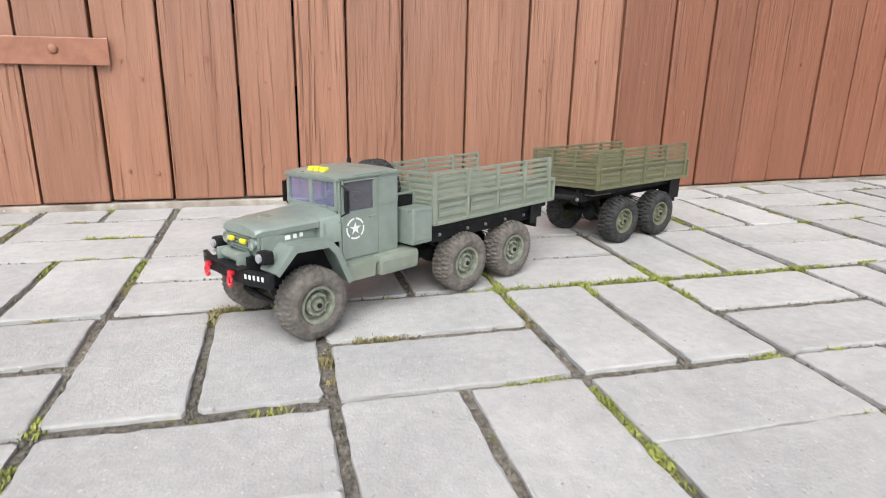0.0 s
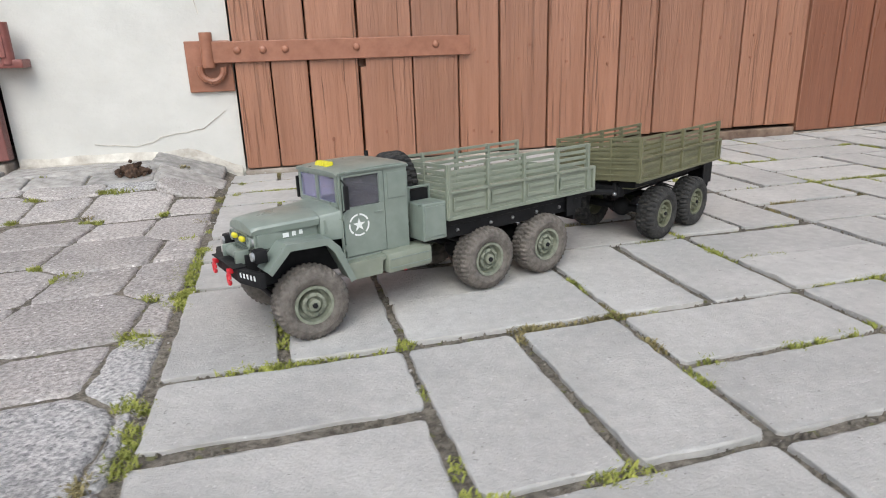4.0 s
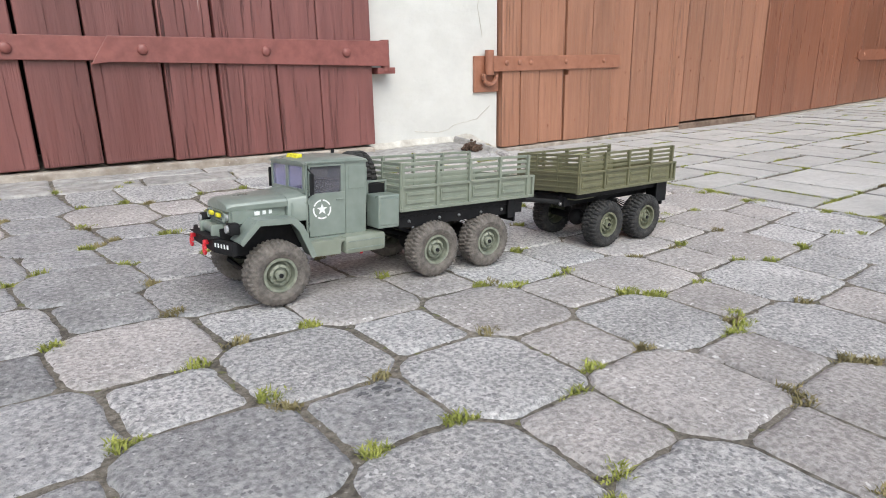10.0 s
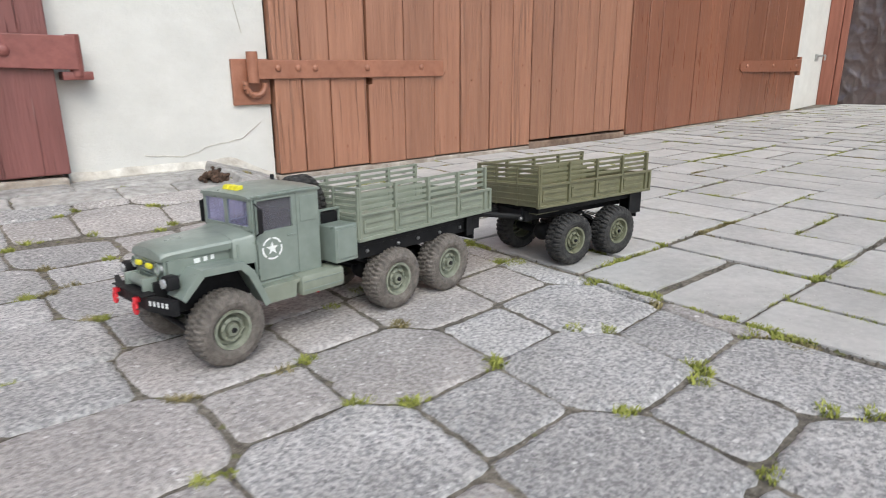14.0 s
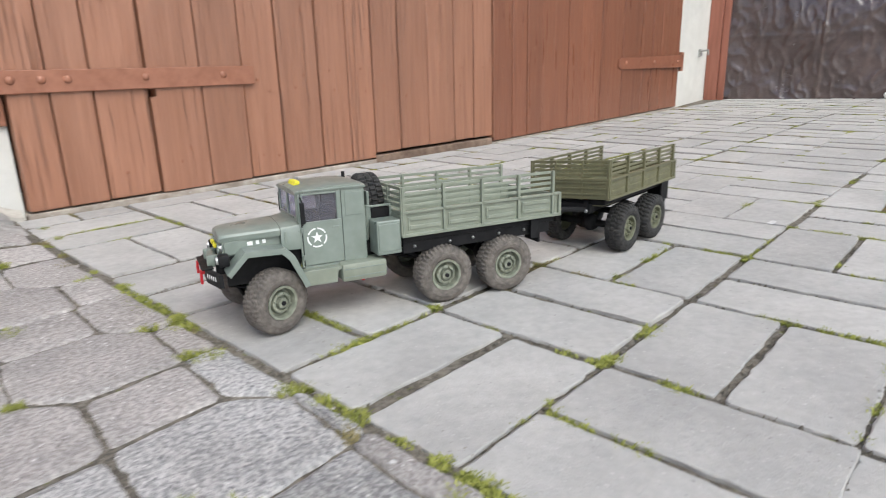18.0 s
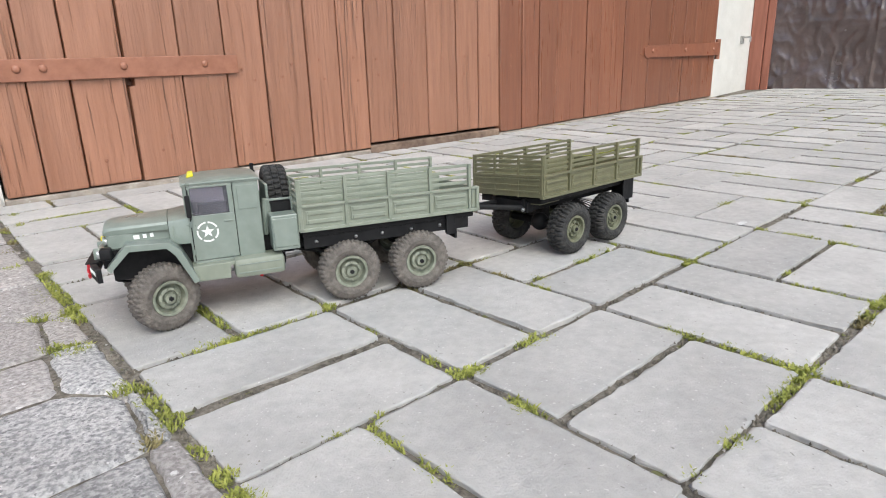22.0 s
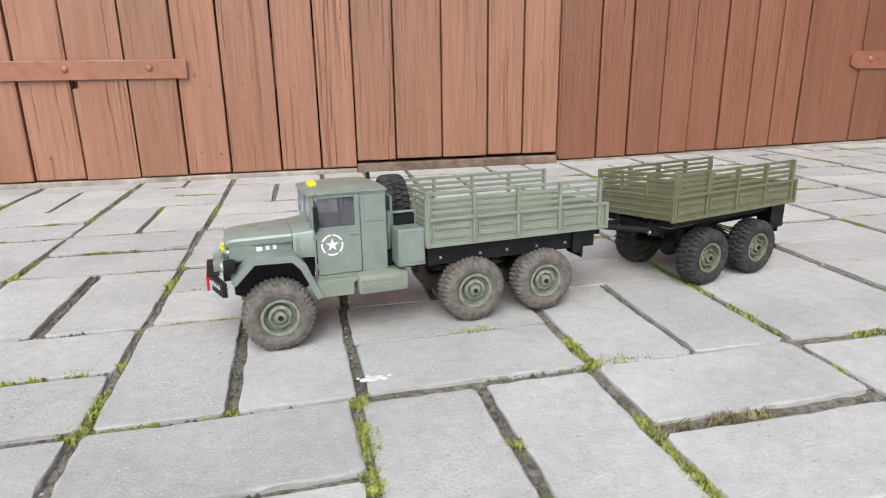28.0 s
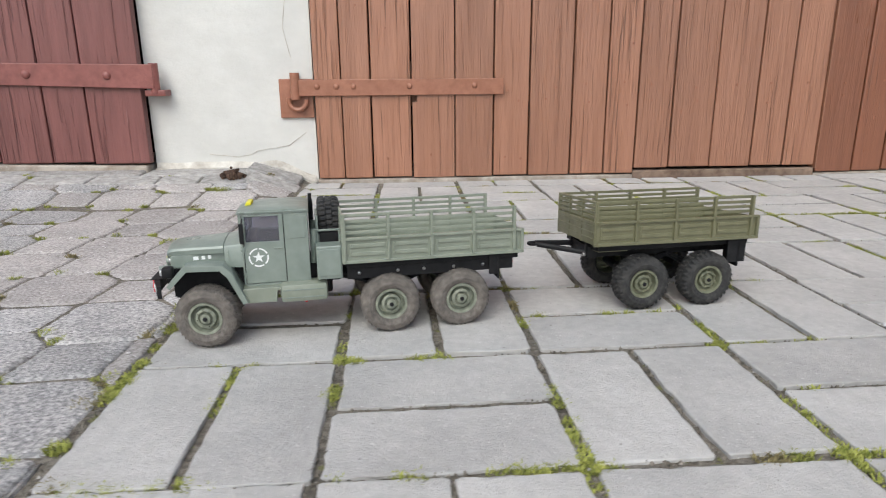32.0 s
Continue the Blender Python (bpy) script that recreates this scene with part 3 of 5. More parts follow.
def mirror_y(a, b):
    return WIDE - b, WIDE - a


def build_wheel(tyre_mat, rim_mat, chunky):
    """Meshes of one wheel about its own hub: tyre with lugs, rim, black cap painted as the dark hub hole. Outer face
    towards -y.
    """
    bm = bmesh.new()
    R = R_WHEEL - (0.0024 if chunky else 0.0015)
    seg = 160
    prof = [(0.0188, 0.004, 0), (0.0190, 0.0012, 0), (0.0215, -0.0006, 0), (0.0225, -0.0012, 0), (0.0262, -0.0015, 0), (0.0270, -0.0010, 0), (0.0298, -0.0004, 4), (R - 0.0020, 0.0010, 1), (R - 0.0006, 0.0028, 1), (R, 0.0050, 1), (R, 0.0085, 1), (R, 0.0092, 5),
            (R, 0.0100, 2), (R, 0.0130, 2), (R, 0.0160, 2), (R, 0.0168, 5), (R, 0.0176, 3), (R, 0.0212, 3), (R - 0.0006, 0.0232, 3), (R - 0.0020, 0.0250, 3), (0.0298, 0.0262, 0), (0.022, 0.026, 0), (0.0188, 0.022, 0)]
    per, lift = (5 if chunky else 4), (0.0024 if chunky else 0.0016)
    rings = []
    for r, y, lug in prof:
        ring = []
        for k in range(seg):
            up = 0.0
            if lug in (1, 2, 3, 4):
                ph = (k + (0, 0, 2, 1, 0)[lug]) % per
                up = lift * (0.55 if lug == 4 else 1.0) if ph < per - 2 else 0.0
            a = 2 * math.pi * k / seg
            ring.append(bm.verts.new(((r + up) * math.cos(a), y, (r + up) * math.sin(a))))
        rings.append(ring)
    for p, q in zip(rings, rings[1:]):
        for k in range(seg):
            l = (k + 1) % seg
            bm.faces.new((p[k], p[l], q[l], q[k]))
    tyre = mesh_of(bm, "tyre", tyre_mat, True)
    bm = bmesh.new()
    lathe(bm, [(0.0192, 0.022), (0.0190, 0.0030), (0.0186, 0.0006), (0.0160, 0.0008), (0.0148, 0.0085), (0.0122, 0.0090), (0.0112, 0.0034), (0.0085, 0.0024), (0.0078, 0.0060), (0.0060, 0.0060), (0.0054, 0.0006), (0.0030, 0.0004), (0.0, 0.0004)], 40)
    for k in range(8):
        a = 2 * math.pi * k / 8
        tube(bm, (0.0100 * math.cos(a), 0.0040, 0.0100 * math.sin(a)), (0.0100 * math.cos(a), 0.0008, 0.0100 * math.sin(a)), 0.0011, 6)
    rim = mesh_of(bm, "rim", rim_mat, True)
    # solid cap, black in place of the hub hole's shade
    bm = bmesh.new()
    lathe(bm, [(0.0026, 0.0030), (0.0026, -0.0012), (0.0018, -0.0016), (0.0, -0.0014)], 6)
    hole_cap = mesh_of(bm, "hub_nut", BLACK, False)
    return tyre, rim, hole_cap


def add_wheel(parent, meshes, x, far, label):
    """Puts a wheel under its vehicle; the far ones are turned about."""
    tyre, rim, hole_cap = meshes
    w = new("wheel", tyre)
    w.parent = parent
    w["label"] = label
    for nm, me in (("rim", rim), ("hub_nut", hole_cap)):
        o = new(nm, me)
        o.parent = w
    m = pose(x, WIDE if far else 0.0, R_WHEEL, 0, 0, 180 if far else 0)
    w.matrix_basis = m
    return w, m


def star_decal(cx, cz, y, R):
    bm = bmesh.new()
    vs = []
    for k in range(10):
        r = R * 0.62 if k % 2 == 0 else R * 0.25
        a = math.pi / 2 + math.pi * k / 5
        vs.append(bm.verts.new((cx + r * math.cos(a), y, cz + r * math.sin(a))))
    c = bm.verts.new((cx, y, cz))
    for k in range(10):
        bm.faces.new((c, vs[k], vs[(k + 1) % 10]))
    for k in range(5):
        a0 = math.pi / 2 + 2 * math.pi * k / 5 + 0.10
        a1 = math.pi / 2 + 2 * math.pi * (k + 1) / 5 - 0.10
        ring = []
        for i in range(9):
            a = a0 + (a1 - a0) * i / 8
            ring.append((bm.verts.new((cx + R * math.cos(a), y, cz + R * math.sin(a))), bm.verts.new((cx + R * 0.84 * math.cos(a), y, cz + R * 0.84 * math.sin(a)))))
        for p, q in zip(ring, ring[1:]):
            bm.faces.new((p[0], q[0], q[1], p[1]))
    return bm


def cargo_bed(parent, x0, x1, posts, mat, zb, zm, zt):
    """A dropside bed: floor, embossed sides, headboard, tailboard, posts and slatted rails."""
    part("floor", boxed(x0 + 0.001, x1 - 0.001, 0.003, WIDE - 0.003, zb + 0.001, zb + 0.005), mat, parent)
    k = (zt - zm) / 0.027
    rails = ((zm + 0.0064 * k, 0.0020), (zm + 0.0126 * k, 0.0019), (zm + 0.0188 * k, 0.0019), (zt - 0.0018, 0.0018))
    for far in (False, True):
        ya, yb = (0.0032, 0.0052) if not far else mirror_y(0.0032, 0.0052)
        side = part("side_board", boxed(x0, x1 + 0.001, ya, yb, zb + 0.002, zm - 0.001), mat, parent)
        yo0, yo1 = (0.0, 0.0060) if not far else mirror_y(0.0, 0.0060)
        part("sill_beam", boxed(x0 - 0.001, x1 + 0.002, yo0, yo1, zb - 0.001, zb + 0.0028, bev=0.0006), mat, parent)
        part("top_beam", boxed(x0 - 0.001, x1 + 0.001, yo0, yo1, zm - 0.0020, zm + 0.0012, bev=0.0006), mat, parent)
        out = -1 if not far else 1
        yf = ya if not far else yb
        y0, y1 = min(yf, yf + out * 0.0016), max(yf, yf + out * 0.0016)
        for a, b in zip(posts, posts[1:]):
            xa, xb, v0, v1 = a + 0.0052, b - 0.0048, zb + 0.0072, zm - 0.0062
            h = (v1 - v0 - 0.0050) / 2
            bm = box(bmesh.new(), xa, xa + 0.0020, y0, y1, v0, v1, 0.0004)
            box(bm, xa + 0.0021, xb, y0, y1, v0, v0 + h, 0.0007)
            box(bm, xa + 0.0021, xb, y0, y1, v1 - h, v1, 0.0007)
            part("rib", bm, mat, side)
        bm = box(bmesh.new(), posts[-1] + 0.0030, posts[-1] + 0.0046, y0, y1, zb + 0.0030, zm - 0.0022, 0.0003)
        part("rib", bm, mat, side)
        part("corner_post", boxed(x1 - 0.0022, x1 + 0.0016, yo0, yo1, zb, zm + 0.0004, bev=0.0005), mat, parent)
        for p in posts:
            part("post", boxed(p - 0.0017, p + 0.0017, yo0, yo1, zb, zt, bev=0.0004), mat, parent)
        for z, h in rails:
            part("rail", boxed(posts[0], posts[-1] + 0.0016, ya + 0.0003, yb - 0.0006, z - h, z + h, bev=0.0005), mat, parent)
    head = part("headboard", boxed(x0 - 0.0012, x0 + 0.0015, 0.003, WIDE - 0.003, zb + 0.001, zm), mat, parent)
    for z in (zb + 0.008, zb + 0.016, zb + 0.024):
        bm = box(bmesh.new(), x0 - 0.0022, x0 - 0.0010, 0.006, WIDE - 0.006, z - 0.0012, z + 0.0012, 0.0003)
        part("rib", bm, mat, head)
    part("head_beam", boxed(x0 - 0.0020, x0 + 0.0018, 0.003, WIDE - 0.003, zm - 0.0020, zm + 0.0012, bev=0.0005), mat, parent)
    for y in (0.003, WIDE / 3, 2 * WIDE / 3, WIDE - 0.003):
        part("head_post", boxed(x0 - 0.0018, x0 + 0.0018, y - 0.0016, y + 0.0016, zb, zt, bev=0.0004), mat, parent)
    for z, h in rails:
        part("head_rail", boxed(x0 - 0.0008, x0 + 0.0012, 0.003, WIDE - 0.003, z - h, z + h, bev=0.0005), mat, parent)
    tb = part("tailboard", boxed(x1 + 0.0005, x1 + 0.0030, 0.006, WIDE - 0.006, zb + 0.001, zm - 0.002), mat, parent)
    for k in range(4):
        y = 0.012 + k * (WIDE - 0.024) / 4
        part("rib", boxed(x1 + 0.0030, x1 + 0.0042, y, y + (WIDE - 0.024) / 4 - 0.006, zb + 0.008, zm - 0.009, bev=0.0004), mat, tb)


def build_truck():
    t = thing("toy_truck", "green six-wheeled toy army truck with white star decal, dusty tyres", "toy truck")
    dusty = build_wheel(TYRE_DUSTY, RIM, False)
    wheels = []
    for x in (0.0025, 0.2050, 0.2895):
        for far in (False, True):
            wheels.append(add_wheel(t, dusty, x, far, "dusty grey tyre on green rim"))
    # frame, axles and springs
    for y in (0.040, 0.085):
        part("frame_rail", boxed(-0.045, 0.354, y, y + 0.006, 0.067, 0.085, bev=0.0008), BLACK, t)
    for x in (0.0025, 0.2050, 0.2895):
        bm = tube(bmesh.new(), (x, 0.014, R_WHEEL), (x, WIDE - 0.014, R_WHEEL), 0.0055, 12)
        bmesh.ops.create_uvsphere(bm, u_segments=14, v_segments=8, radius=0.013, matrix=Matrix.Translation((x, WIDE / 2, R_WHEEL)))
        part("axle", bm, BLACK, t, smooth=True)
    for y in (0.034, 0.092):
        for xa, xb in ((-0.035, 0.035), (0.205, 0.300)):
            bm = bmesh.new()
            for k in range(4):
                s = k * 0.006
                m = (xa + xb) / 2
                pts = [(xa + s, 0.052 - 0.0012 * k), (m, 0.045 - 0.0014 * k) if xb < 0.1 else (m, 0.066 - 0.0014 * k), (xb - s, 0.052 - 0.0012 * k)]
                for (ax, az), (bx, bz) in zip(pts, pts[1:]):
                    prism(bm, [(ax, az), (bx, bz), (bx, bz + 0.0010), (ax, az + 0.0010)], y, y + 0.005)
            part("leaf_spring", bm, BLACK, t)
    bm = tube(bmesh.new(), (0.13, 0.060, 0.062), (0.208, 0.064, 0.040), 0.003, 10)
    tube(bm, (0.150, 0.030, 0.070), (0.188, 0.030, 0.052), 0.0022, 8)
    part("drive_shaft", bm, BLACK, t, smooth=True)
    part("gearbox", boxed(0.10, 0.14, 0.045, 0.085, 0.040, 0.072, bev=0.004), BLACK, t)
    part("underbody", boxed(0.055, 0.150, 0.034, 0.097, 0.060, 0.086, bev=0.002), BLACK, t)
    part("bed_bearer", boxed(0.155, 0.362, 0.010, WIDE - 0.010, 0.0795, 0.0862, bev=0.001), BLACK, t, "black bearer with screws under the bed")
    part("side_skirt", boxed(0.156, 0.356, 0.012, 0.015, 0.066, 0.0795, bev=0.0005), BLACK, t)
    part("side_skirt", boxed(0.156, 0.356, WIDE - 0.015, WIDE - 0.012, 0.066, 0.0795, bev=0.0005), BLACK, t)
    for x in (0.170, 0.215, 0.246, 0.282, 0.318):
        bm = bmesh.new()
        bmesh.ops.create_uvsphere(bm, u_segments=8, v_segments=6, radius=0.0022, matrix=Matrix.Translation((x, 0.0115, 0.0735)))
        part("screw", bm, STEEL, t, smooth=True)
    for far in (False, True):
        ya, yb = (0.005, 0.036) if not far else mirror_y(0.005, 0.036)
        part("mud_flap", boxed(0.335, 0.3375, ya, yb, 0.056, 0.086), BLACK, t)
        part("flap_side", boxed(0.3245, 0.3348, ya if not far else yb - 0.002, ya + 0.002 if not far else yb, 0.062, 0.086), BLACK, t)
        bm = bmesh.new()
        y = 0.018 if not far else WIDE - 0.018
        tube(bm, (0.349, y, 0.074), (0.357, y, 0.074), 0.0035, 10)
        part("tail_lamp", bm, RED, t, "red tail lamp", smooth=True)
    bm = tube(bmesh.new(), (0.35, 0.065, 0.0775), (0.378, 0.065, 0.0775), 0.004, 10)
    part("tow_hitch", bm, BLACK, t, smooth=True)

    # cab: side walls with window openings, back wall, roof, windscreen frame
    CF, CR, Z0, Z1, YC = 0.0415, 0.1150, 0.063, 0.150, 0.0185
    cab = part("cab", boxed(CF + 0.002, CR, YC + 0.004, WIDE - YC - 0.004, Z0 + 0.004, 0.072), GREEN, t)
    for far in (False, True):
        ya, yb = (YC, YC + 0.003) if not far else mirror_y(YC, YC + 0.003)
        bm = bmesh.new()
        box(bm, CF, 0.0436, ya, yb, 0.0662, Z1, 0.0005)
        box(bm, 0.0888, CR, ya, yb, Z0, Z1, 0.0005)
        box(bm, 0.0437, 0.0887, ya, yb, 0.0640, 0.0672, 0.0004)
        box(bm, 0.0437, 0.0887, ya, yb, 0.1480, Z1, 0.0004)
        part("cab_side", bm, GREEN, t)
        o = -1 if not far else 1
        yf = ya if not far else yb
        yo = (yf + o * 0.0009)
        door = part("door", boxed(0.0444, 0.0880, min(yf - o * 0.0018, yo), max(yf - o * 0.0018, yo), 0.0680, 0.1162, bev=0.0004), GREEN, t)
        part("door_frame", boxed(0.0444, 0.0466, min(yf - o * 0.0018, yo), max(yf - o * 0.0018, yo), 0.1163, 0.1473, bev=0.0003), GREEN, door)
        part("door_frame", boxed(0.0832, 0.0880, min(yf - o * 0.0018, yo), max(yf - o * 0.0018, yo), 0.1163, 0.1473, bev=0.0003), GREEN, door)
        part("door_frame", boxed(0.0467, 0.0831, min(yf - o * 0.0018, yo), max(yf - o * 0.0018, yo), 0.1452, 0.1473, bev=0.0003), GREEN, door)
        # black backing added behind the door gap, paints the groove's shade
        yi = (ya + yb) / 2 + (0.0022 if not far else -0.0022)
        part("door_lining", boxed(0.0425, 0.0900, min(yi, yi - o * 0.001), max(yi, yi - o * 0.001), 0.0660, 0.1155), BLACK, door)
        for xx in (0.0428, 0.0884):
            part("door_seal", boxed(xx, xx + 0.0014, min(yi, yi - o * 0.001), max(yi, yi - o * 0.001), 0.1156, 0.1490), BLACK, door)
        part("quarter_panel", boxed(0.0925, 0.1120, min(yf, yf + o * 0.0007), max(yf, yf + o * 0.0007), 0.1185, 0.1440, bev=0.0003), GREEN, t)
        yh = yf + o * 0.0024
        part("door_handle", boxed(0.0765, 0.0850, min(yo, yh), max(yo, yh), 0.1075, 0.1090, bev=0.0004), GREEN, door)
        for z in (0.075, 0.105):
            part("door_hinge", boxed(0.0425, 0.0450, min(yo, yh), max(yo, yh), z, z + 0.006, bev=0.0004), GREEN, door)
        part("side_window", boxed(0.0465, 0.0830, (ya + yb) / 2 - 0.0004, (ya + yb) / 2 + 0.0004, 0.1164, 0.1453), GLASS, t, "dark tinted side window").visible_shadow = False
        part("rain_gutter", boxed(CF - 0.001, CR, min(yf, yh), max(yf, yh), 0.1492, 0.1508, bev=0.0004), GREEN, t)
        bm = star_decal(0.0592, 0.0985, yf + o * 0.0013, 0.0110)
        part("star_decal", bm, WHITE, t, "white star in a broken white ring")
        # mirror
        bm = bmesh.new()
        ym = yf + o * 0.009
        box(bm, 0.0412, 0.0462, min(ym, ym + o * 0.0022), max(ym, ym + o * 0.0022), 0.1165, 0.1395, 0.0009)
        tube(bm, (0.0445, yf, 0.1435), (0.0445, ym + o * 0.0015, 0.1385), 0.0008, 6)
        tube(bm, (0.0445, yf, 0.1130), (0.0445, ym + o * 0.0015, 0.1180), 0.0008, 6)
        part("mirror", bm, BLACK, t, "black wing mirror")
    part("cab_back", boxed(CR - 0.003, CR, YC + 0.003, WIDE - YC - 0.003, Z0, Z1), GREEN, t)
    # roof with a slight crown and visor lip
    bm = bmesh.new()
    xs = [CF - 0.0028, CF + 0.004, CF + 0.02, CF + 0.05, CR - 0.006, CR + 0.0015]
    ztop = [0.1512, 0.1530, 0.1544, 0.1550, 0.1543, 0.1520]
    ys = [YC - 0.0012, YC + 0.004, YC + 0.016, WIDE / 2, WIDE - YC - 0.016, WIDE - YC - 0.004, WIDE - YC + 0.0012]
    crown = [-0.0026, -0.0008, 0.0, 0.0004, 0.0, -0.0008, -0.0026]
    top = [[bm.verts.new((x, y, z + c)) for y, c in zip(ys, crown)] for x, z in zip(xs, ztop)]
    bot = [[bm.verts.new((x, y, 0.1478)) for y in ys] for x in xs]
    for g, flip in ((top, False), (bot, True)):
        for i in range(len(xs) - 1):
            for j in range(len(ys) - 1):
                bm.faces.new((g[i][j], g[i + 1][j], g[i + 1][j + 1], g[i][j + 1]))
    for i in range(len(xs) - 1):
        for j in (0, len(ys) - 1):
            bm.faces.new((top[i][j], top[i + 1][j], bot[i + 1][j], bot[i][j]))
    for j in range(len(ys) - 1):
        for i in (0, len(xs) - 1):
            bm.faces.new((top[i][j], top[i][j + 1], bot[i][j + 1], bot[i][j]))
    part("roof", bm, GREEN, t, "green cab roof", smooth=True)
    for k in range(3):
        y = WIDE / 2 + (k - 1) * 0.0105
        part("roof_lamp", prism(bmesh.new(), [(0.0455, 0.1530), (0.0530, 0.1540), (0.0530, 0.1578), (0.0475, 0.1574)], y - 0.0042, y + 0.0042, 0.0008), YELLOW, t, "small yellow roof lamp")
    # windscreen frame and panes
    bm = bmesh.new()
    YW = YC + 0.002
    box(bm, CF - 0.0015, CF + 0.0015, YW, YW + 0.004, 0.118, 0.150)
    box(bm, CF - 0.0015, CF + 0.0015, WIDE - YW - 0.004, WIDE - YW, 0.118, 0.150)
    box(bm, CF - 0.0015, CF + 0.0015, WIDE / 2 - 0.003, WIDE / 2 + 0.003, 0.118, 0.150)
    box(bm, CF - 0.0014, CF + 0.0014, YW + 0.004, WIDE - YW - 0.004, 0.1455, 0.150)
    box(bm, CF - 0.0014, CF + 0.0014, YW + 0.004, WIDE - YW - 0.004, 0.112, 0.1215)
    part("windscreen_frame", bm, GREEN, t)
    for ya, yb in ((YW + 0.004, WIDE / 2 - 0.003), (WIDE / 2 + 0.003, WIDE - YW - 0.004)):
        part("windscreen", boxed(CF - 0.0004, CF + 0.0004, ya, yb, 0.1215, 0.1455), GLASS_CLEAR, t, "violet tinted windscreen pane").visible_shadow = False
    part("dashboard", boxed(CF + 0.002, CF + 0.012, YC + 0.004, WIDE - YC - 0.004, 0.100, 0.1185, bev=0.002), BLACK, t)
    part("seat", boxed(0.085, 0.1125, YC + 0.006, WIDE - YC - 0.006, 0.075, 0.125, bev=0.004), BLACK, t)

    # flat bonnet with rounded edges, scuttle, side panels
    def lip(x):
        return 0.1035 + 0.0012 * (x + 0.037) / 0.056

    def hood(rows, low):
        bm = bmesh.new()
        ring = []
        for x, zt_, yw in rows:
            half = [(yw, low(x)), (yw - 0.0008, zt_ - 0.0064), (yw + 0.0006, zt_ - 0.0040), (yw + 0.0044, zt_ - 0.0024), (yw + 0.0120, zt_ - 0.0008), (yw + 0.0180, zt_)]
            pts = half + [(WIDE / 2, zt_ + 0.0010)] + [(WIDE - y, z) for y, z in half[::-1]]
            ring.append([bm.verts.new((x, y, z)) for y, z in pts])
        for p, q in zip(ring, ring[1:]):
            for k in range(len(p) - 1):
                bm.faces.new((p[k], q[k], q[k + 1], p[k + 1]))
        bm.faces.new(ring[0])
        bm.faces.new(ring[-1][::-1])
        return bm

    rows = ((-0.0402, 0.1105, 0.0352), (-0.0396, 0.1122, 0.0342), (-0.0372, 0.1138, 0.0332), (-0.0320, 0.1148, 0.0322), (-0.0100, 0.1158, 0.0286), (0.0215, 0.1168, 0.0240))
    part("bonnet", hood(rows, lip), GREEN, t, "green bonnet", smooth=True)
    bm = hood(((0.0222, 0.1166, 0.0242), (0.0320, 0.1176, 0.0215), (0.0415, 0.1190, 0.0190)), lambda x: 0.0880)
    part("scuttle", bm, GREEN, t, smooth=True)
    for far in (False, True):
        ya, yb = (0.0322, 0.0345) if not far else mirror_y(0.0322, 0.0345)
        o = -1 if not far else 1
        bm = bmesh.new()
        for y0, y1, x0, x1 in (((0.0300, 0.0330, -0.0355, 0.0218)),):
            a, b = (y0, y1) if not far else mirror_y(y0, y1)
            prism(bm, [(x0, 0.088), (x1, 0.088), (x1, 0.1043), (x0, 0.1034)], a, b, 0.0004)
        part("bonnet_side", bm, GREEN, t)
        a, b = (0.0220, 0.0262) if not far else mirror_y(0.0220, 0.0262)
        part("vent_panel", boxed(0.0255, 0.0350, a, b, 0.0955, 0.1085, bev=0.0005), GREEN, t)
        # white marks standing for the lettering on the bonnet side
        yl = (0.0297 if not far else WIDE - 0.0297)
        for k, (dx, w) in enumerate(((-0.0122, 0.0056), (-0.0034, 0.0036), (0.0034, 0.0034))):
            part("marking", boxed(dx, dx + w, min(yl, yl + o * 0.0004), max(yl, yl + o * 0.0004), 0.0974 + 0.0003 * k, 0.1016 + 0.0003 * k), WHITE, t, "short white painted bar")
        # mudguard
        a, b = (0.0035, 0.0310) if not far else mirror_y(0.0035, 0.0310)
        outer = [(-0.0385, 0.0750), (-0.0190, 0.0965), (0.0215, 0.0950), (0.0310, 0.0850), (0.0450, 0.0500)]
        inner = [(0.0425, 0.0490), (0.0280, 0.0830), (0.0195, 0.0925), (-0.0175, 0.0938), (-0.0365, 0.0730)]
        bm = bmesh.new()
        prism(bm, outer + inner, a, b)
        part("mudguard", bm, GREEN, t)
        lipa, lipb = (0.0022, 0.0042) if not far else mirror_y(0.0022, 0.0042)
        inner2 = [(0.0395, 0.0480), (0.0255, 0.0810), (0.0180, 0.0893), (-0.0165, 0.0905), (-0.0350, 0.0710)]
        part("mudguard_lip", prism(bmesh.new(), outer + inner2, lipa, lipb, 0.0004), GREEN, t)
        a, b = (0.0300, 0.0345) if not far else mirror_y(0.0300, 0.0345)
        part("inner_arch", boxed(-0.036, 0.042, a, b, 0.055, 0.090), BLACK, t)
        # running board and fuel tank
        a, b = (0.0070, 0.0300) if not far else mirror_y(0.0070, 0.0300)
        part("running_board", prism(bmesh.new(), [(0.0430, 0.0475), (0.0760, 0.0470), (0.0765, 0.0615), (0.0900, 0.0625), (0.0900, 0.0648), (0.0400, 0.0648), (0.0400, 0.0580)], a, b, 0.0008), BEDGREEN, t)
        a, b = (0.0035, 0.0320) if not far else mirror_y(0.0035, 0.0320)
        tank = part("fuel_tank", boxed(0.0805, 0.1330, a, b, 0.0455, 0.0670, bev=0.0040), BEDGREEN, t, "rounded green fuel tank", smooth=True)
        for z in (0.0515, 0.0605):
            aa, bb = (0.0029, 0.0040) if not far else mirror_y(0.0029, 0.0040)
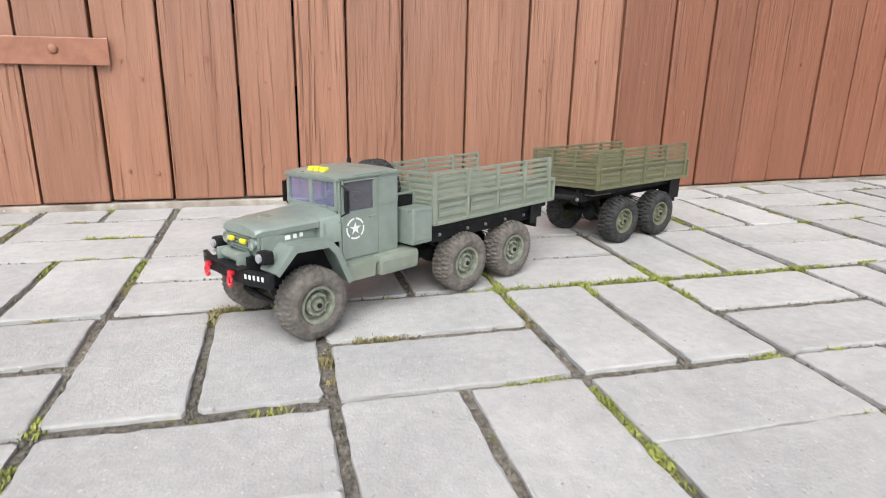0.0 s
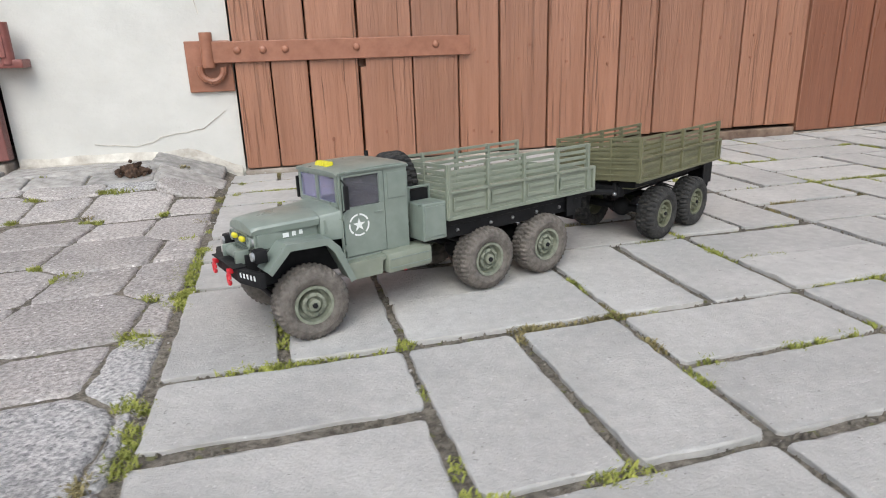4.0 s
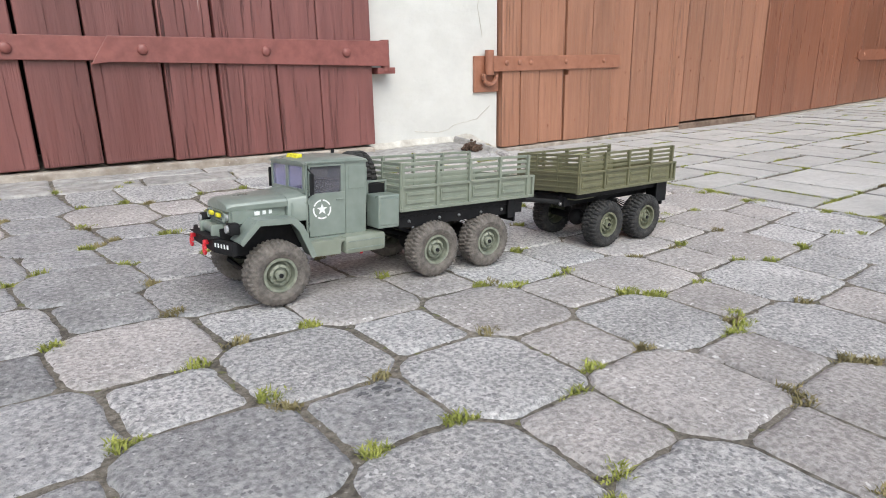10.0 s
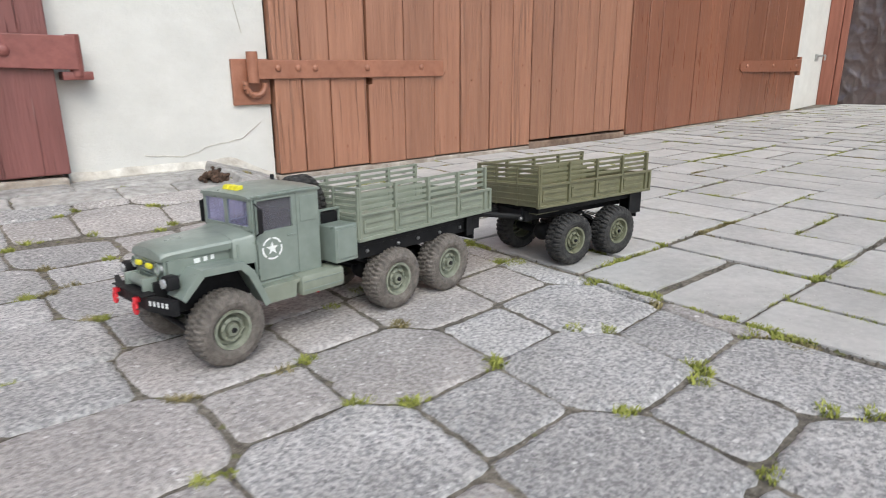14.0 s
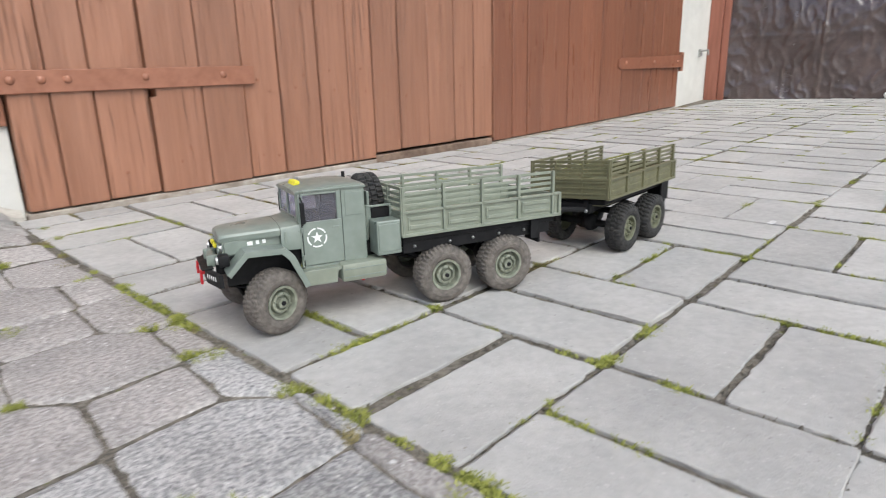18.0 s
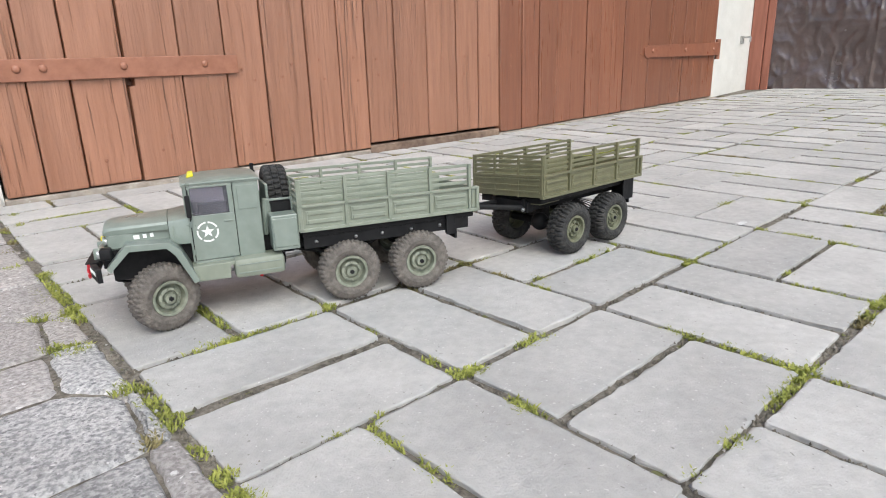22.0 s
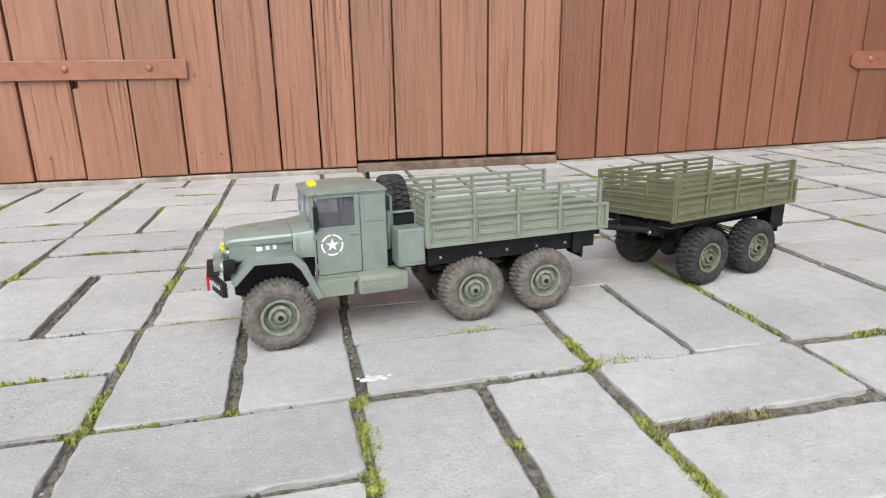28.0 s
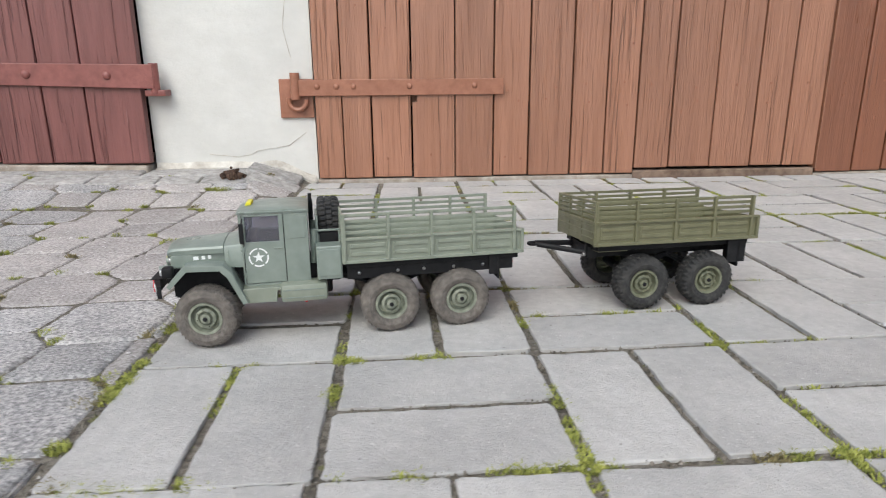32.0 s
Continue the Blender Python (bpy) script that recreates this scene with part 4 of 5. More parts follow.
            part("tank_seam", boxed(0.0835, 0.1290, aa, bb, z - 0.0006, z + 0.0006, bev=0.0002), GREEN, tank)
        bm = bmesh.new()
        tube(bm, (0.1080, (a + b) / 2, 0.0440), (0.1080, (a + b) / 2, 0.0405), 0.0018, 8)
        part("drain_plug", bm, RED, t, "small red plug", smooth=True)
    # tool box and cable box behind the cab
    for far in (False, True):
        a, b = (0.0030, 0.0310) if not far else mirror_y(0.0030, 0.0310)
        bx = part("tool_box", boxed(0.1225, 0.1508, a, b, 0.0705, 0.1095, bev=0.0014), GREEN, t, "square green tool box")
        aa, bb = (0.0020, 0.0031) if not far else mirror_y(0.0020, 0.0031)
        part("box_lid", boxed(0.1240, 0.1493, aa, bb, 0.0745, 0.1060, bev=0.0008), GREEN, bx)
        bm = tube(bmesh.new(), (0.1190, 0.034 if not far else WIDE - 0.034, 0.085), (0.1215, 0.030 if not far else WIDE - 0.030, 0.125), 0.0035, 10)
        part("air_pipe", bm, GREEN, t, smooth=True)
    bm = tube(bmesh.new(), (0.1188, 0.1080, 0.070), (0.1188, 0.1080, 0.1580), 0.0022, 12)
    tube(bm, (0.1188, 0.1080, 0.078), (0.1188, 0.1080, 0.150), 0.0031, 12)
    part("exhaust_pipe", bm, BLACK, t, smooth=True)
    # spare wheel carrier and spare wheel
    bm = bmesh.new()
    box(bm, 0.1235, 0.1555, 0.036, 0.040, 0.100, 0.118, 0.0006)
    box(bm, 0.1235, 0.1555, 0.091, 0.095, 0.100, 0.118, 0.0006)
    box(bm, 0.1235, 0.1265, 0.036, 0.095, 0.086, 0.140, 0.0006)
    part("spare_carrier", bm, GREEN, t)
    part("battery_box", boxed(0.1275, 0.1500, 0.0340, 0.0800, 0.1010, 0.1195, bev=0.0006), BLACK, t)
    bm = box(bmesh.new(), 0.1235, 0.1262, 0.0320, 0.0355, 0.0900, 0.1215, 0.0005)
    box(bm, 0.1490, 0.1512, 0.0320, 0.0355, 0.0900, 0.1215, 0.0005)
    box(bm, 0.1235, 0.1512, 0.0320, 0.0355, 0.1216, 0.1240, 0.0005)
    part("box_frame", bm, GREEN, t, "open green bracket frame")
    tyre, rim, hole_cap = build_wheel(TYRE_BLACK, RIM, True)
    sp = new("spare_wheel", tyre)
    sp.parent = t
    sp["label"] = "black spare tyre upright behind the cab"
    o = new("rim", rim)
    o.parent = sp
    sp.matrix_basis = pose(0.1528, 0.0880, 0.1195, 0, 0, 90)
    sp.scale = (0.98, 1.0, 0.98)

    # nose: grille, lamps, winch, bumper, hooks
    part("nose", boxed(-0.0375, -0.0345, 0.0335, WIDE - 0.0335, 0.082, 0.1060, bev=0.001), GREEN, t)
    for k in range(7):
        z = 0.0845 + 0.0033 * k
        part("grille_bar", boxed(-0.0395, -0.0372, 0.0470, WIDE - 0.0470, z, z + 0.0014), GREEN, t)
    for y in (0.0400, WIDE - 0.0400):
        bm = tube(bmesh.new(), (-0.0370, y, 0.0965), (-0.0396, y, 0.0965), 0.0044, 16)
        lamp = part("headlamp", bm, CLEAR, t, "clear round headlamp", smooth=True)
        part("lamp_ring", lathe_ring(-0.0396, y, 0.0965, 0.0044, 0.0056), GREEN, lamp, smooth=True)
    for y in (0.0530, 0.0760):
        part("fog_lamp", boxed(-0.0445, -0.0405, y - 0.0048, y + 0.0048, 0.0958, 0.1006, bev=0.0014), YELLOW, t, "yellow fog lamp", smooth=True)
    for y in (0.0200, WIDE - 0.0200):
        bm = boxed(-0.0440, -0.0330, y - 0.0070, y + 0.0070, 0.0815, 0.0935, bev=0.002)
        sl = part("side_lamp", bm, BLACK, t, "black box lamp with clear lens", smooth=True)
        bm = tube(bmesh.new(), (-0.0440, y, 0.0878), (-0.0462, y, 0.0878), 0.0042, 12)
        part("lens", bm, CLEAR, sl, smooth=True)
    bm = tube(bmesh.new(), (-0.0460, 0.0480, 0.0835), (-0.0460, 0.0830, 0.0835), 0.0052, 14)
    box(bm, -0.0530, -0.0400, 0.0440, 0.0490, 0.0760, 0.0895, 0.001)
    box(bm, -0.0530, -0.0400, 0.0820, 0.0870, 0.0760, 0.0895, 0.001)
    part("winch", bm, GREEN, t, "green winch drum", smooth=True)
    bm = bmesh.new()
    a = [(-0.0560, 0.030), (-0.0560, WIDE - 0.030), (-0.0470, WIDE + 0.001), (-0.0425, WIDE + 0.001), (-0.0500, WIDE - 0.030), (-0.0500, 0.030), (-0.0425, -0.001), (-0.0470, -0.001)]
    lo = [bm.verts.new((x, y, 0.0632)) for x, y in a]
    hi = [bm.verts.new((x, y, 0.0768)) for x, y in a]
    for i in range(8):
        j = (i + 1) % 8
        bm.faces.new((lo[i], lo[j], hi[j], hi[i]))
    for g in (lo, hi):
        bm.faces.new((g[0], g[1], g[4], g[5]))
        bm.faces.new((g[1], g[2], g[3], g[4]))
        bm.faces.new((g[5], g[6], g[7], g[0]))
    bum = part("bumper", bm, BLACK, t, "black front bumper")
    part("bumper_flange", boxed(-0.0600, -0.0480, 0.030, WIDE - 0.030, 0.0769, 0.0781, bev=0.0004), BLACK, t)
    for k in range(5):
        y = 0.0050 + 0.0050 * k
        x = -0.0470 - 0.0090 * (y + 0.001) / 0.031
        part("marking", boxed(x - 0.0010, x - 0.0004, y, y + 0.0032, 0.0695, 0.0738), WHITE, bum, "small white bar")
    for y in (0.0480, 0.0950):
        bm = bmesh.new()
        box(bm, -0.0610, -0.0560, y - 0.0030, y + 0.0030, 0.0690, 0.0740, 0.0008)
        for k in range(8):
            p, q = math.pi * k / 8 * 1.9 - 1.3, math.pi * (k + 1) / 8 * 1.9 - 1.3
            tube(bm, (-0.0600, y + 0.0036 * math.sin(p), 0.0635 - 0.0058 * math.cos(p)), (-0.0600, y + 0.0036 * math.sin(q), 0.0635 - 0.0058 * math.cos(q)), 0.0015, 6)
        part("tow_hook", bm, RED, t, "red tow shackle", smooth=True)
    part("steering_link", tube(bmesh.new(), (-0.018, 0.02, 0.030), (-0.018, WIDE - 0.02, 0.030), 0.0025, 8), BLACK, t, smooth=True)

    cargo_bed(t, 0.1525, 0.3640, (0.1540, 0.2040, 0.2540, 0.3040, 0.3535), BEDGREEN, 0.0885, 0.1165, 0.1448)
    # the body leans a little to its far side on the springs
    rigid = set(w for w, m in wheels) | {sp}
    for ob in t.children_recursive:
        if ob in rigid or ob.parent in rigid or ob.name.split(".")[0] in ("axle", "leaf_spring", "drive_shaft", "steering_link"):
            continue
        for v in ob.data.vertices:
            v.co.z -= 0.060 * v.co.y * min(max((v.co.z - 0.04) / 0.04, 0.0), 1.0)
    sp.location.z -= 0.0035
    return t, wheels


def lathe_ring(x, y, z, r0, r1):
    bm = bmesh.new()
    lathe(bm, [(r0, 0.0), (r0, -0.0018), (r1, -0.0018), (r1, 0.0)], 18)
    bmesh.ops.transform(bm, matrix=Matrix.Translation((x, y, z)) @ Matrix.Rotation(radians(-90), 4, "Z"), verts=bm.verts)
    return bm


def build_trailer():
    t = thing("toy_trailer", "olive two-axle toy army trailer hitched behind the truck", "toy trailer")
    meshes = build_wheel(TYRE_BLACK, RIM_OLIVE, True)
    wheels = []
    for x in (0.0, 0.089):
        for far in (False, True):
            wheels.append(add_wheel(t, meshes, x, far, "black chunky tyre on olive rim"))
    cargo_bed(t, -0.0690, 0.1500, (-0.0675, -0.0155, 0.0365, 0.0885, 0.1405), OLIVE, 0.0885, 0.1172, 0.1440)
    for y in (0.036, 0.089):
        part("frame_rail", boxed(-0.066, 0.138, y, y + 0.006, 0.066, 0.0855, bev=0.0008), BLACK, t)
    part("bed_bearer", boxed(-0.060, 0.146, 0.012, WIDE - 0.012, 0.0790, 0.0866, bev=0.001), BLACK, t)
    for x in (0.0, 0.089):
        bm = tube(bmesh.new(), (x, 0.014, R_WHEEL), (x, WIDE - 0.014, R_WHEEL), 0.0055, 12)
        bmesh.ops.create_uvsphere(bm, u_segments=14, v_segments=8, radius=0.013, matrix=Matrix.Translation((x, WIDE / 2, R_WHEEL)))
        part("axle", bm, BLACK, t, smooth=True)
    for y in (0.032, 0.094):
        bm = bmesh.new()
        for k in range(4):
            s = 0.007 * k
            for (ax, az), (bx, bz) in (((-0.004 + s, 0.050 - 0.0012 * k), (0.0445, 0.066 - 0.0014 * k)), ((0.0445, 0.066 - 0.0014 * k), (0.093 - s, 0.050 - 0.0012 * k))):
                prism(bm, [(ax, az), (bx, bz), (bx, bz + 0.001), (ax, az + 0.001)], y, y + 0.005)
        part("leaf_spring", bm, BLACK, t)
    for far in (False, True):
        ya, yb = (0.006, 0.036) if not far else mirror_y(0.006, 0.036)
        part("mud_flap", boxed(0.1290, 0.1315, ya, yb, 0.050, 0.0868), BLACK, t)
        part("flap_side", boxed(0.1150, 0.1400, ya if not far else yb - 0.002, ya + 0.002 if not far else yb, 0.056, 0.0868), BLACK, t)
        part("front_bracket", boxed(-0.058, -0.018, ya + 0.010, yb, 0.0770, 0.0870, bev=0.0008), BLACK if far else OLIVE, t)
    bm = bmesh.new()
    for y in (0.038, 0.093):
        tube(bm, (-0.060, y, 0.0695), (-0.122, 0.068 + (y - 0.0655) * 0.12, 0.0775), 0.0036, 10)
    box(bm, -0.064, -0.052, 0.032, 0.099, 0.064, 0.078, 0.001)
    part("drawbar", bm, BLACK, t, "black A-shaped drawbar", smooth=True)
    bm = bmesh.new()
    for k in range(12):
        p, q = 2 * math.pi * k / 12, 2 * math.pi * (k + 1) / 12
        tube(bm, (-0.127 + 0.006 * math.cos(p), 0.068 + 0.006 * math.sin(p), 0.078), (-0.127 + 0.006 * math.cos(q), 0.068 + 0.006 * math.sin(q), 0.078), 0.002, 6)
    part("drawbar_eye", bm, BLACK, t, smooth=True)
    for y in (0.0405, 0.0905):
        bm = bmesh.new()
        bmesh.ops.create_uvsphere(bm, u_segments=8, v_segments=6, radius=0.003, matrix=Matrix.Translation((-0.068, y - 0.004, 0.071)))
        part("screw", bm, STEEL, t, smooth=True)
    for ob in t.children_recursive:
        if ob.name.split(".")[0] in ("wheel", "rim", "hub_nut", "axle", "leaf_spring", "drawbar", "drawbar_eye"):
            continue
        for v in ob.data.vertices:
            v.co.z -= 0.085 * v.co.y * min(max((v.co.z - 0.04) / 0.04, 0.0), 1.0)
    return t, wheels


truck, truck_wheels = build_truck()
trailer, trailer_wheels = build_trailer()


# ---- paving: basket-weave concrete pavers and worn octagon setts ----
CELL, GX, GY = 0.2125, 0.175, -1.3625
SETT_A, SETT_B = 0.1190, 0.1250


def heave(x, y):
    """How far the paver rows wander from straight lines."""
    return 0.036 * max(-0.38, min(0.62, x - 0.52)) * math.exp(-((y + 1.16) / 0.19) ** 2) - 0.010 * math.exp(-((y + 0.74) / 0.12) ** 2)


def settle(x, y):
    """The setts' even lattice, squeezed as it climbs the bank beside the dark gate."""
    w = min(max((-0.02 - x) / 0.5, 0.35), 1.0)
    return (x + w * (0.0423 + 0.0515 * x + 0.0123 * y + 0.0472 * x * x + 0.0043 * x * y - 0.0037 * y * y),
            y + w * (0.0632 + 0.0461 * x + 0.0918 * y - 0.0797 * x * x + 0.0938 * x * y + 0.0442 * y * y))


def sett_raw(i, j):
    """The rows run slightly askew to the wall."""
    k = min(max((i + 2) / 4, 0.0), 1.0)
    return -0.5095 + 0.1183 * i - 0.0108 * j + 0.030 * k, -1.1459 - 0.0075 * i + 0.1255 * j + 0.125 * k * min(max(0.20 - 0.06 * j, 0.0), 0.3)


def sett_at(i, j):
    """The middle of a sett."""
    return settle(*sett_raw(i, j))


def slab_mesh(pts, depth, bev, name, mat, seed, wob=0.0012):
    """A flat stone from an outline about its own middle: bevelled, slightly uneven top edge."""
    rng = random.Random(seed)
    n = len(pts)
    cx, cy = sum(p[0] for p in pts) / n, sum(p[1] for p in pts) / n
    me = bpy.data.meshes.new(name)
    vs, fs = [], []
    for k, (sc, z) in enumerate(((1.0, -depth), (1.0, -bev), (None, -bev * 0.28), (None, 0.0), (None, 0.0))):
        for x, y in pts:
            dx, dy = x - cx, y - cy
            ln = math.hypot(dx, dy)
            cut = 0.0 if sc else (0, 0, bev * 0.5, bev * 1.3, bev * 2.3)[k]
            f = (ln - cut) / ln
            j = rng.uniform(-wob, wob)
            vs.append((cx + dx * f + j, cy + dy * f + rng.uniform(-wob, wob), z + (rng.uniform(-0.0004, 0.0004) if 0 < k < 3 else 0) + (bev * 0.10 if k == 4 else 0)))
    for k in range(4):
        for i in range(n):
            j = (i + 1) % n
            fs.append((k * n + i, k * n + j, (k + 1) * n + j, (k + 1) * n + i))
    fs.append(tuple(4 * n + i for i in range(n)))
    me.from_pydata(vs, [], fs)
    me.materials.append(mat)
    for k, p in enumerate(me.polygons):
        p.use_smooth = n <= k < 3 * n
    return me


def rect_outline(w, h, rng):
    """A rectangle with slightly ragged edges and chipped corners."""
    pts = []
    c = [rng.uniform(0.001, 0.005) for k in range(4)]
    hx, hy = w / 2, h / 2

    def side(ax, ay, bx, by):
        n = max(3, int(math.hypot(bx - ax, by - ay) / 0.013))
        for k in range(n + 1):
            u = k / n
            j = rng.uniform(-0.0005, 0.0005) - (0.0011 if rng.random() < 0.06 else 0)
            nx, ny = (0, 1) if abs(bx - ax) > abs(by - ay) else (1, 0)
            x, y = ax + (bx - ax) * u, ay + (by - ay) * u
            pts.append((x + nx * j * math.copysign(1, x), y + ny * j * math.copysign(1, y)))

    side(hx, -hy + c[0], hx, hy - c[1])
    side(hx - c[1], hy, -hx + c[2], hy)
    side(-hx, hy - c[2], -hx, -hy + c[3])
    side(-hx + c[3], -hy, hx - c[0], -hy)
    return pts


def clip(poly, nx, ny, d):
    """Keeps the part of a convex outline with nx*x + ny*y <= d."""
    out = []
    for (ax, ay), (bx, by) in zip(poly, poly[1:] + poly[:1]):
        da, db = nx * ax + ny * ay - d, nx * bx + ny * by - d
        if da <= 0:
            out.append((ax, ay))
        if da * db < 0:
            k = da / (da - db)
            out.append((ax + (bx - ax) * k, ay + (by - ay) * k))
    return out


def area(poly):
    return abs(sum(a[0] * b[1] - b[0] * a[1] for a, b in zip(poly, poly[1:] + poly[:1]))) / 2


def joined(name, items, mat, label, category, parent=None):
    """Many stones as one mesh of kind stuff."""
    vs, fs, soft = [], [], []
    for me, m in items:
        k = len(vs)
        vs += [tuple(m @ v.co) for v in me.vertices]
        fs += [tuple(k + i for i in p.vertices) for p in me.polygons]
        soft += [p.use_smooth for p in me.polygons]
    me = bpy.data.meshes.new(name)
    me.from_pydata(vs, [], fs)
    me.materials.append(mat)
    for p, s in zip(me.polygons, soft):
        p.use_smooth = s
    ob = new(name, me)
    if parent is not None:
        ob.parent = parent
        ob["kind"] = "stuff"
        return ob
    return tagged(ob, label, category, kind="stuff")


def build_pavers():
    pave = thing("pavement", "grey concrete pavers laid in basket weave with mossy joints", "pavement", kind="structure")
    rng = random.Random(11)
    kinds = [slab_mesh(rect_outline(0.2022 + rng.uniform(-0.003, 0.002), 0.0970 + rng.uniform(-0.002, 0.002), rng), 0.05, 0.0012, "paver", PAVER, 50 + k) for k in range(12)]
    near, rest = [], []
    for i in range(-1, 22):
        for j in range(-13, 7):
            x0, y0 = GX + CELL * i, GY + CELL * j
            flat = (i + j) % 2 == 0
            for k in range(2):
                cx, cy = (x0 + CELL / 2, y0 + CELL * (0.25 + 0.5 * k)) if flat else (x0 + CELL * (0.25 + 0.5 * k), y0 + CELL / 2)
                cx += rng.uniform(-0.0018, 0.0018)
                cy += rng.uniform(-0.0018, 0.0018)
                turn = (0 if flat else 90) + rng.choice((0, 180)) + rng.uniform(-0.5, 0.5)
                tilt = (rng.uniform(-0.18, 0.18), rng.uniform(-0.25, 0.25))
                dz = rng.uniform(-0.0014, 0.0008)
                me = kinds[rng.randrange(12)]
                reach = CELL / 2 if not flat else CELL / 4
                turn += math.degrees(math.atan((heave(cx + 0.05, cy) - heave(cx - 0.05, cy)) / 0.1))
                cy += heave(cx, cy)
                if cy + reach > 0.002:
                    top = -0.004
                    lo = cy - reach + 0.004
                    if top - lo < 0.025:
                        continue
                    w = 0.2 if flat else 0.0965
                    me = slab_mesh(rect_outline(w, top - lo, rng), 0.05, 0.0012, "paver", PAVER, rng.randrange(999))
                    cy, turn = (top + lo) / 2, 0
                if cx > 3.72 + 0.27 * max(0.0, 0.1 - cy):
                    continue
                m = pose(cx, cy, gz(cx, cy) + dz, *tilt, turn)
                if cx > 1.7:
                    m = m @ Matrix.Diagonal((1.016, 1.024, 1, 1))
                score = math.hypot(cx - 0.7, (cy + 0.95) * 1.35)
                near.append((score, me, m))
    near.sort(key=lambda q: q[0])
    for s, me, m in near[:300]:
        o = new("paver", me)
        o.parent = pave
        o.matrix_basis = m
    joined("far_pavers", [(me, m) for s, me, m in near[300:]], PAVER, "", "", pave)


def build_setts():
    pave = thing("cobbled_pavement", "worn octagonal grey and pinkish setts with moss between", "pavement", kind="structure")
    rng = random.Random(21)
    near = []
    for i in range(-19, 6):
        for j in range(-16, 11):
            cx, cy = sett_at(i, j)
            if cy < -2.9 or cy > -0.12:
                continue
            g = 0.0002
            if (i + j) % 2 == 0:
                ax, ay, dg = SETT_A * 0.60 - g, SETT_B * 0.60 - g, 0.0866 - g
                poly = [(-1, -1), (1, -1), (1, 1), (-1, 1)]
                poly = [(0.2 * x, 0.2 * y) for x, y in poly]
                for k in range(8):
                    a = math.pi * k / 4
                    nx, ny = math.cos(a), math.sin(a)
                    d = (ax if abs(nx) > 0.9 else ay if abs(ny) > 0.9 else dg) * rng.uniform(0.955, 1.03)
                    poly = clip(poly, nx, ny, d)
            else:
                hx, hy = SETT_A * 0.40 - g, SETT_B * 0.40 - g
                poly = [(-hx, -hy), (hx, -hy), (hx, hy), (-hx, hy)]
                for k in range(4):
                    a = math.pi * (k / 2 + 0.25)
                    poly = clip(poly, math.cos(a), math.sin(a), 0.0635 * rng.uniform(0.95, 1.02))
            poly = [(x * 1.12, y * 1.12) for x, y in poly]
            turn = radians(-4.2 + rng.uniform(-1.5, 1.5))
            ox, oy = sett_raw(i, j)
            poly = [settle(ox + x * math.cos(turn) - y * math.sin(turn), oy + x * math.sin(turn) + y * math.cos(turn)) for x, y in poly]
            poly = [(x - cx, y - cy) for x, y in poly]
            # meet each neighbour at a joint: the octagons take the greater share
            for di, dj in ((1, 0), (0, 1), (-1, 0), (0, -1), (1, 1), (-1, 1), (-1, -1), (1, -1)):
                ux, uy = sett_at(i + di, j + dj)
                ux, uy = ux - cx, uy - cy
                gap = math.hypot(ux, uy)
                share = 0.5 if di and dj else 0.6 if (i + j) % 2 == 0 else 0.4
                poly = clip(poly, ux / gap, uy / gap, gap * share - g - rng.uniform(-0.0006, 0.0016))
            poly = clip(poly, 1, 0, -0.044 - cx)
            if len(poly) < 3:
                continue
            poly = clip(poly, 0, 1, -0.150 - cy)
            if len(poly) < 3 or area(poly) < 0.0004:
                continue
            poly = [p for k, p in enumerate(poly) if math.dist(p, poly[k - 1]) > 0.003]
            # round the corners
            soft = []
            for k, p in enumerate(poly):
                q0, q1 = poly[k - 1], poly[(k + 1) % len(poly)]
                for q in (q0, q1):
                    f = min(0.0065 / max(math.dist(p, q), 1e-6), 0.3)
                    soft.append((p[0] + (q[0] - p[0]) * f, p[1] + (q[1] - p[1]) * f))
            # ragged edges, knocked here and there
            worn = []
            for p, q in zip(soft, soft[1:] + soft[:1]):
                steps = max(1, int(math.dist(p, q) / 0.008))
                for k in range(steps):
                    x, y = p[0] + (q[0] - p[0]) * k / steps, p[1] + (q[1] - p[1]) * k / steps
                    f = 1.0 + 0.026 * noise.noise(((cx + x) * 38, (cy + y) * 38, i * 3.0 + j)) + rng.uniform(-0.012, 0.008) - (0.035 if rng.random() < 0.05 else 0.0)
                    worn.append((x * f, y * f))
            dz = rng.uniform(-0.0012, 0.001)
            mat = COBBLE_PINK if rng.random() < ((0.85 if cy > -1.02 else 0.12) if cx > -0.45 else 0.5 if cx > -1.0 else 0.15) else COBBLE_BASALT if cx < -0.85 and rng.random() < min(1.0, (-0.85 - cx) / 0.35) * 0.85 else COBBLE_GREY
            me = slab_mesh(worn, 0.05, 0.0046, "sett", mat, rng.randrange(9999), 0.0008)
            near.append((math.hypot(cx + 0.8, cy + 0.95), me, pose(cx, cy, gz(cx, cy) + dz, slope(cx, cy)[0] + rng.uniform(-0.4, 0.4), slope(cx, cy)[1] + rng.uniform(-0.4, 0.4), 0)))
    near.sort(key=lambda q: q[0])
    for s, me, m in near[:300]:
        o = new("sett", me)
        o.parent = pave
        o.matrix_basis = m
    if near[300:]:
        joined("far_setts", [(me, m) for s, me, m in near[300:]], COBBLE_GREY, "", "", pave)


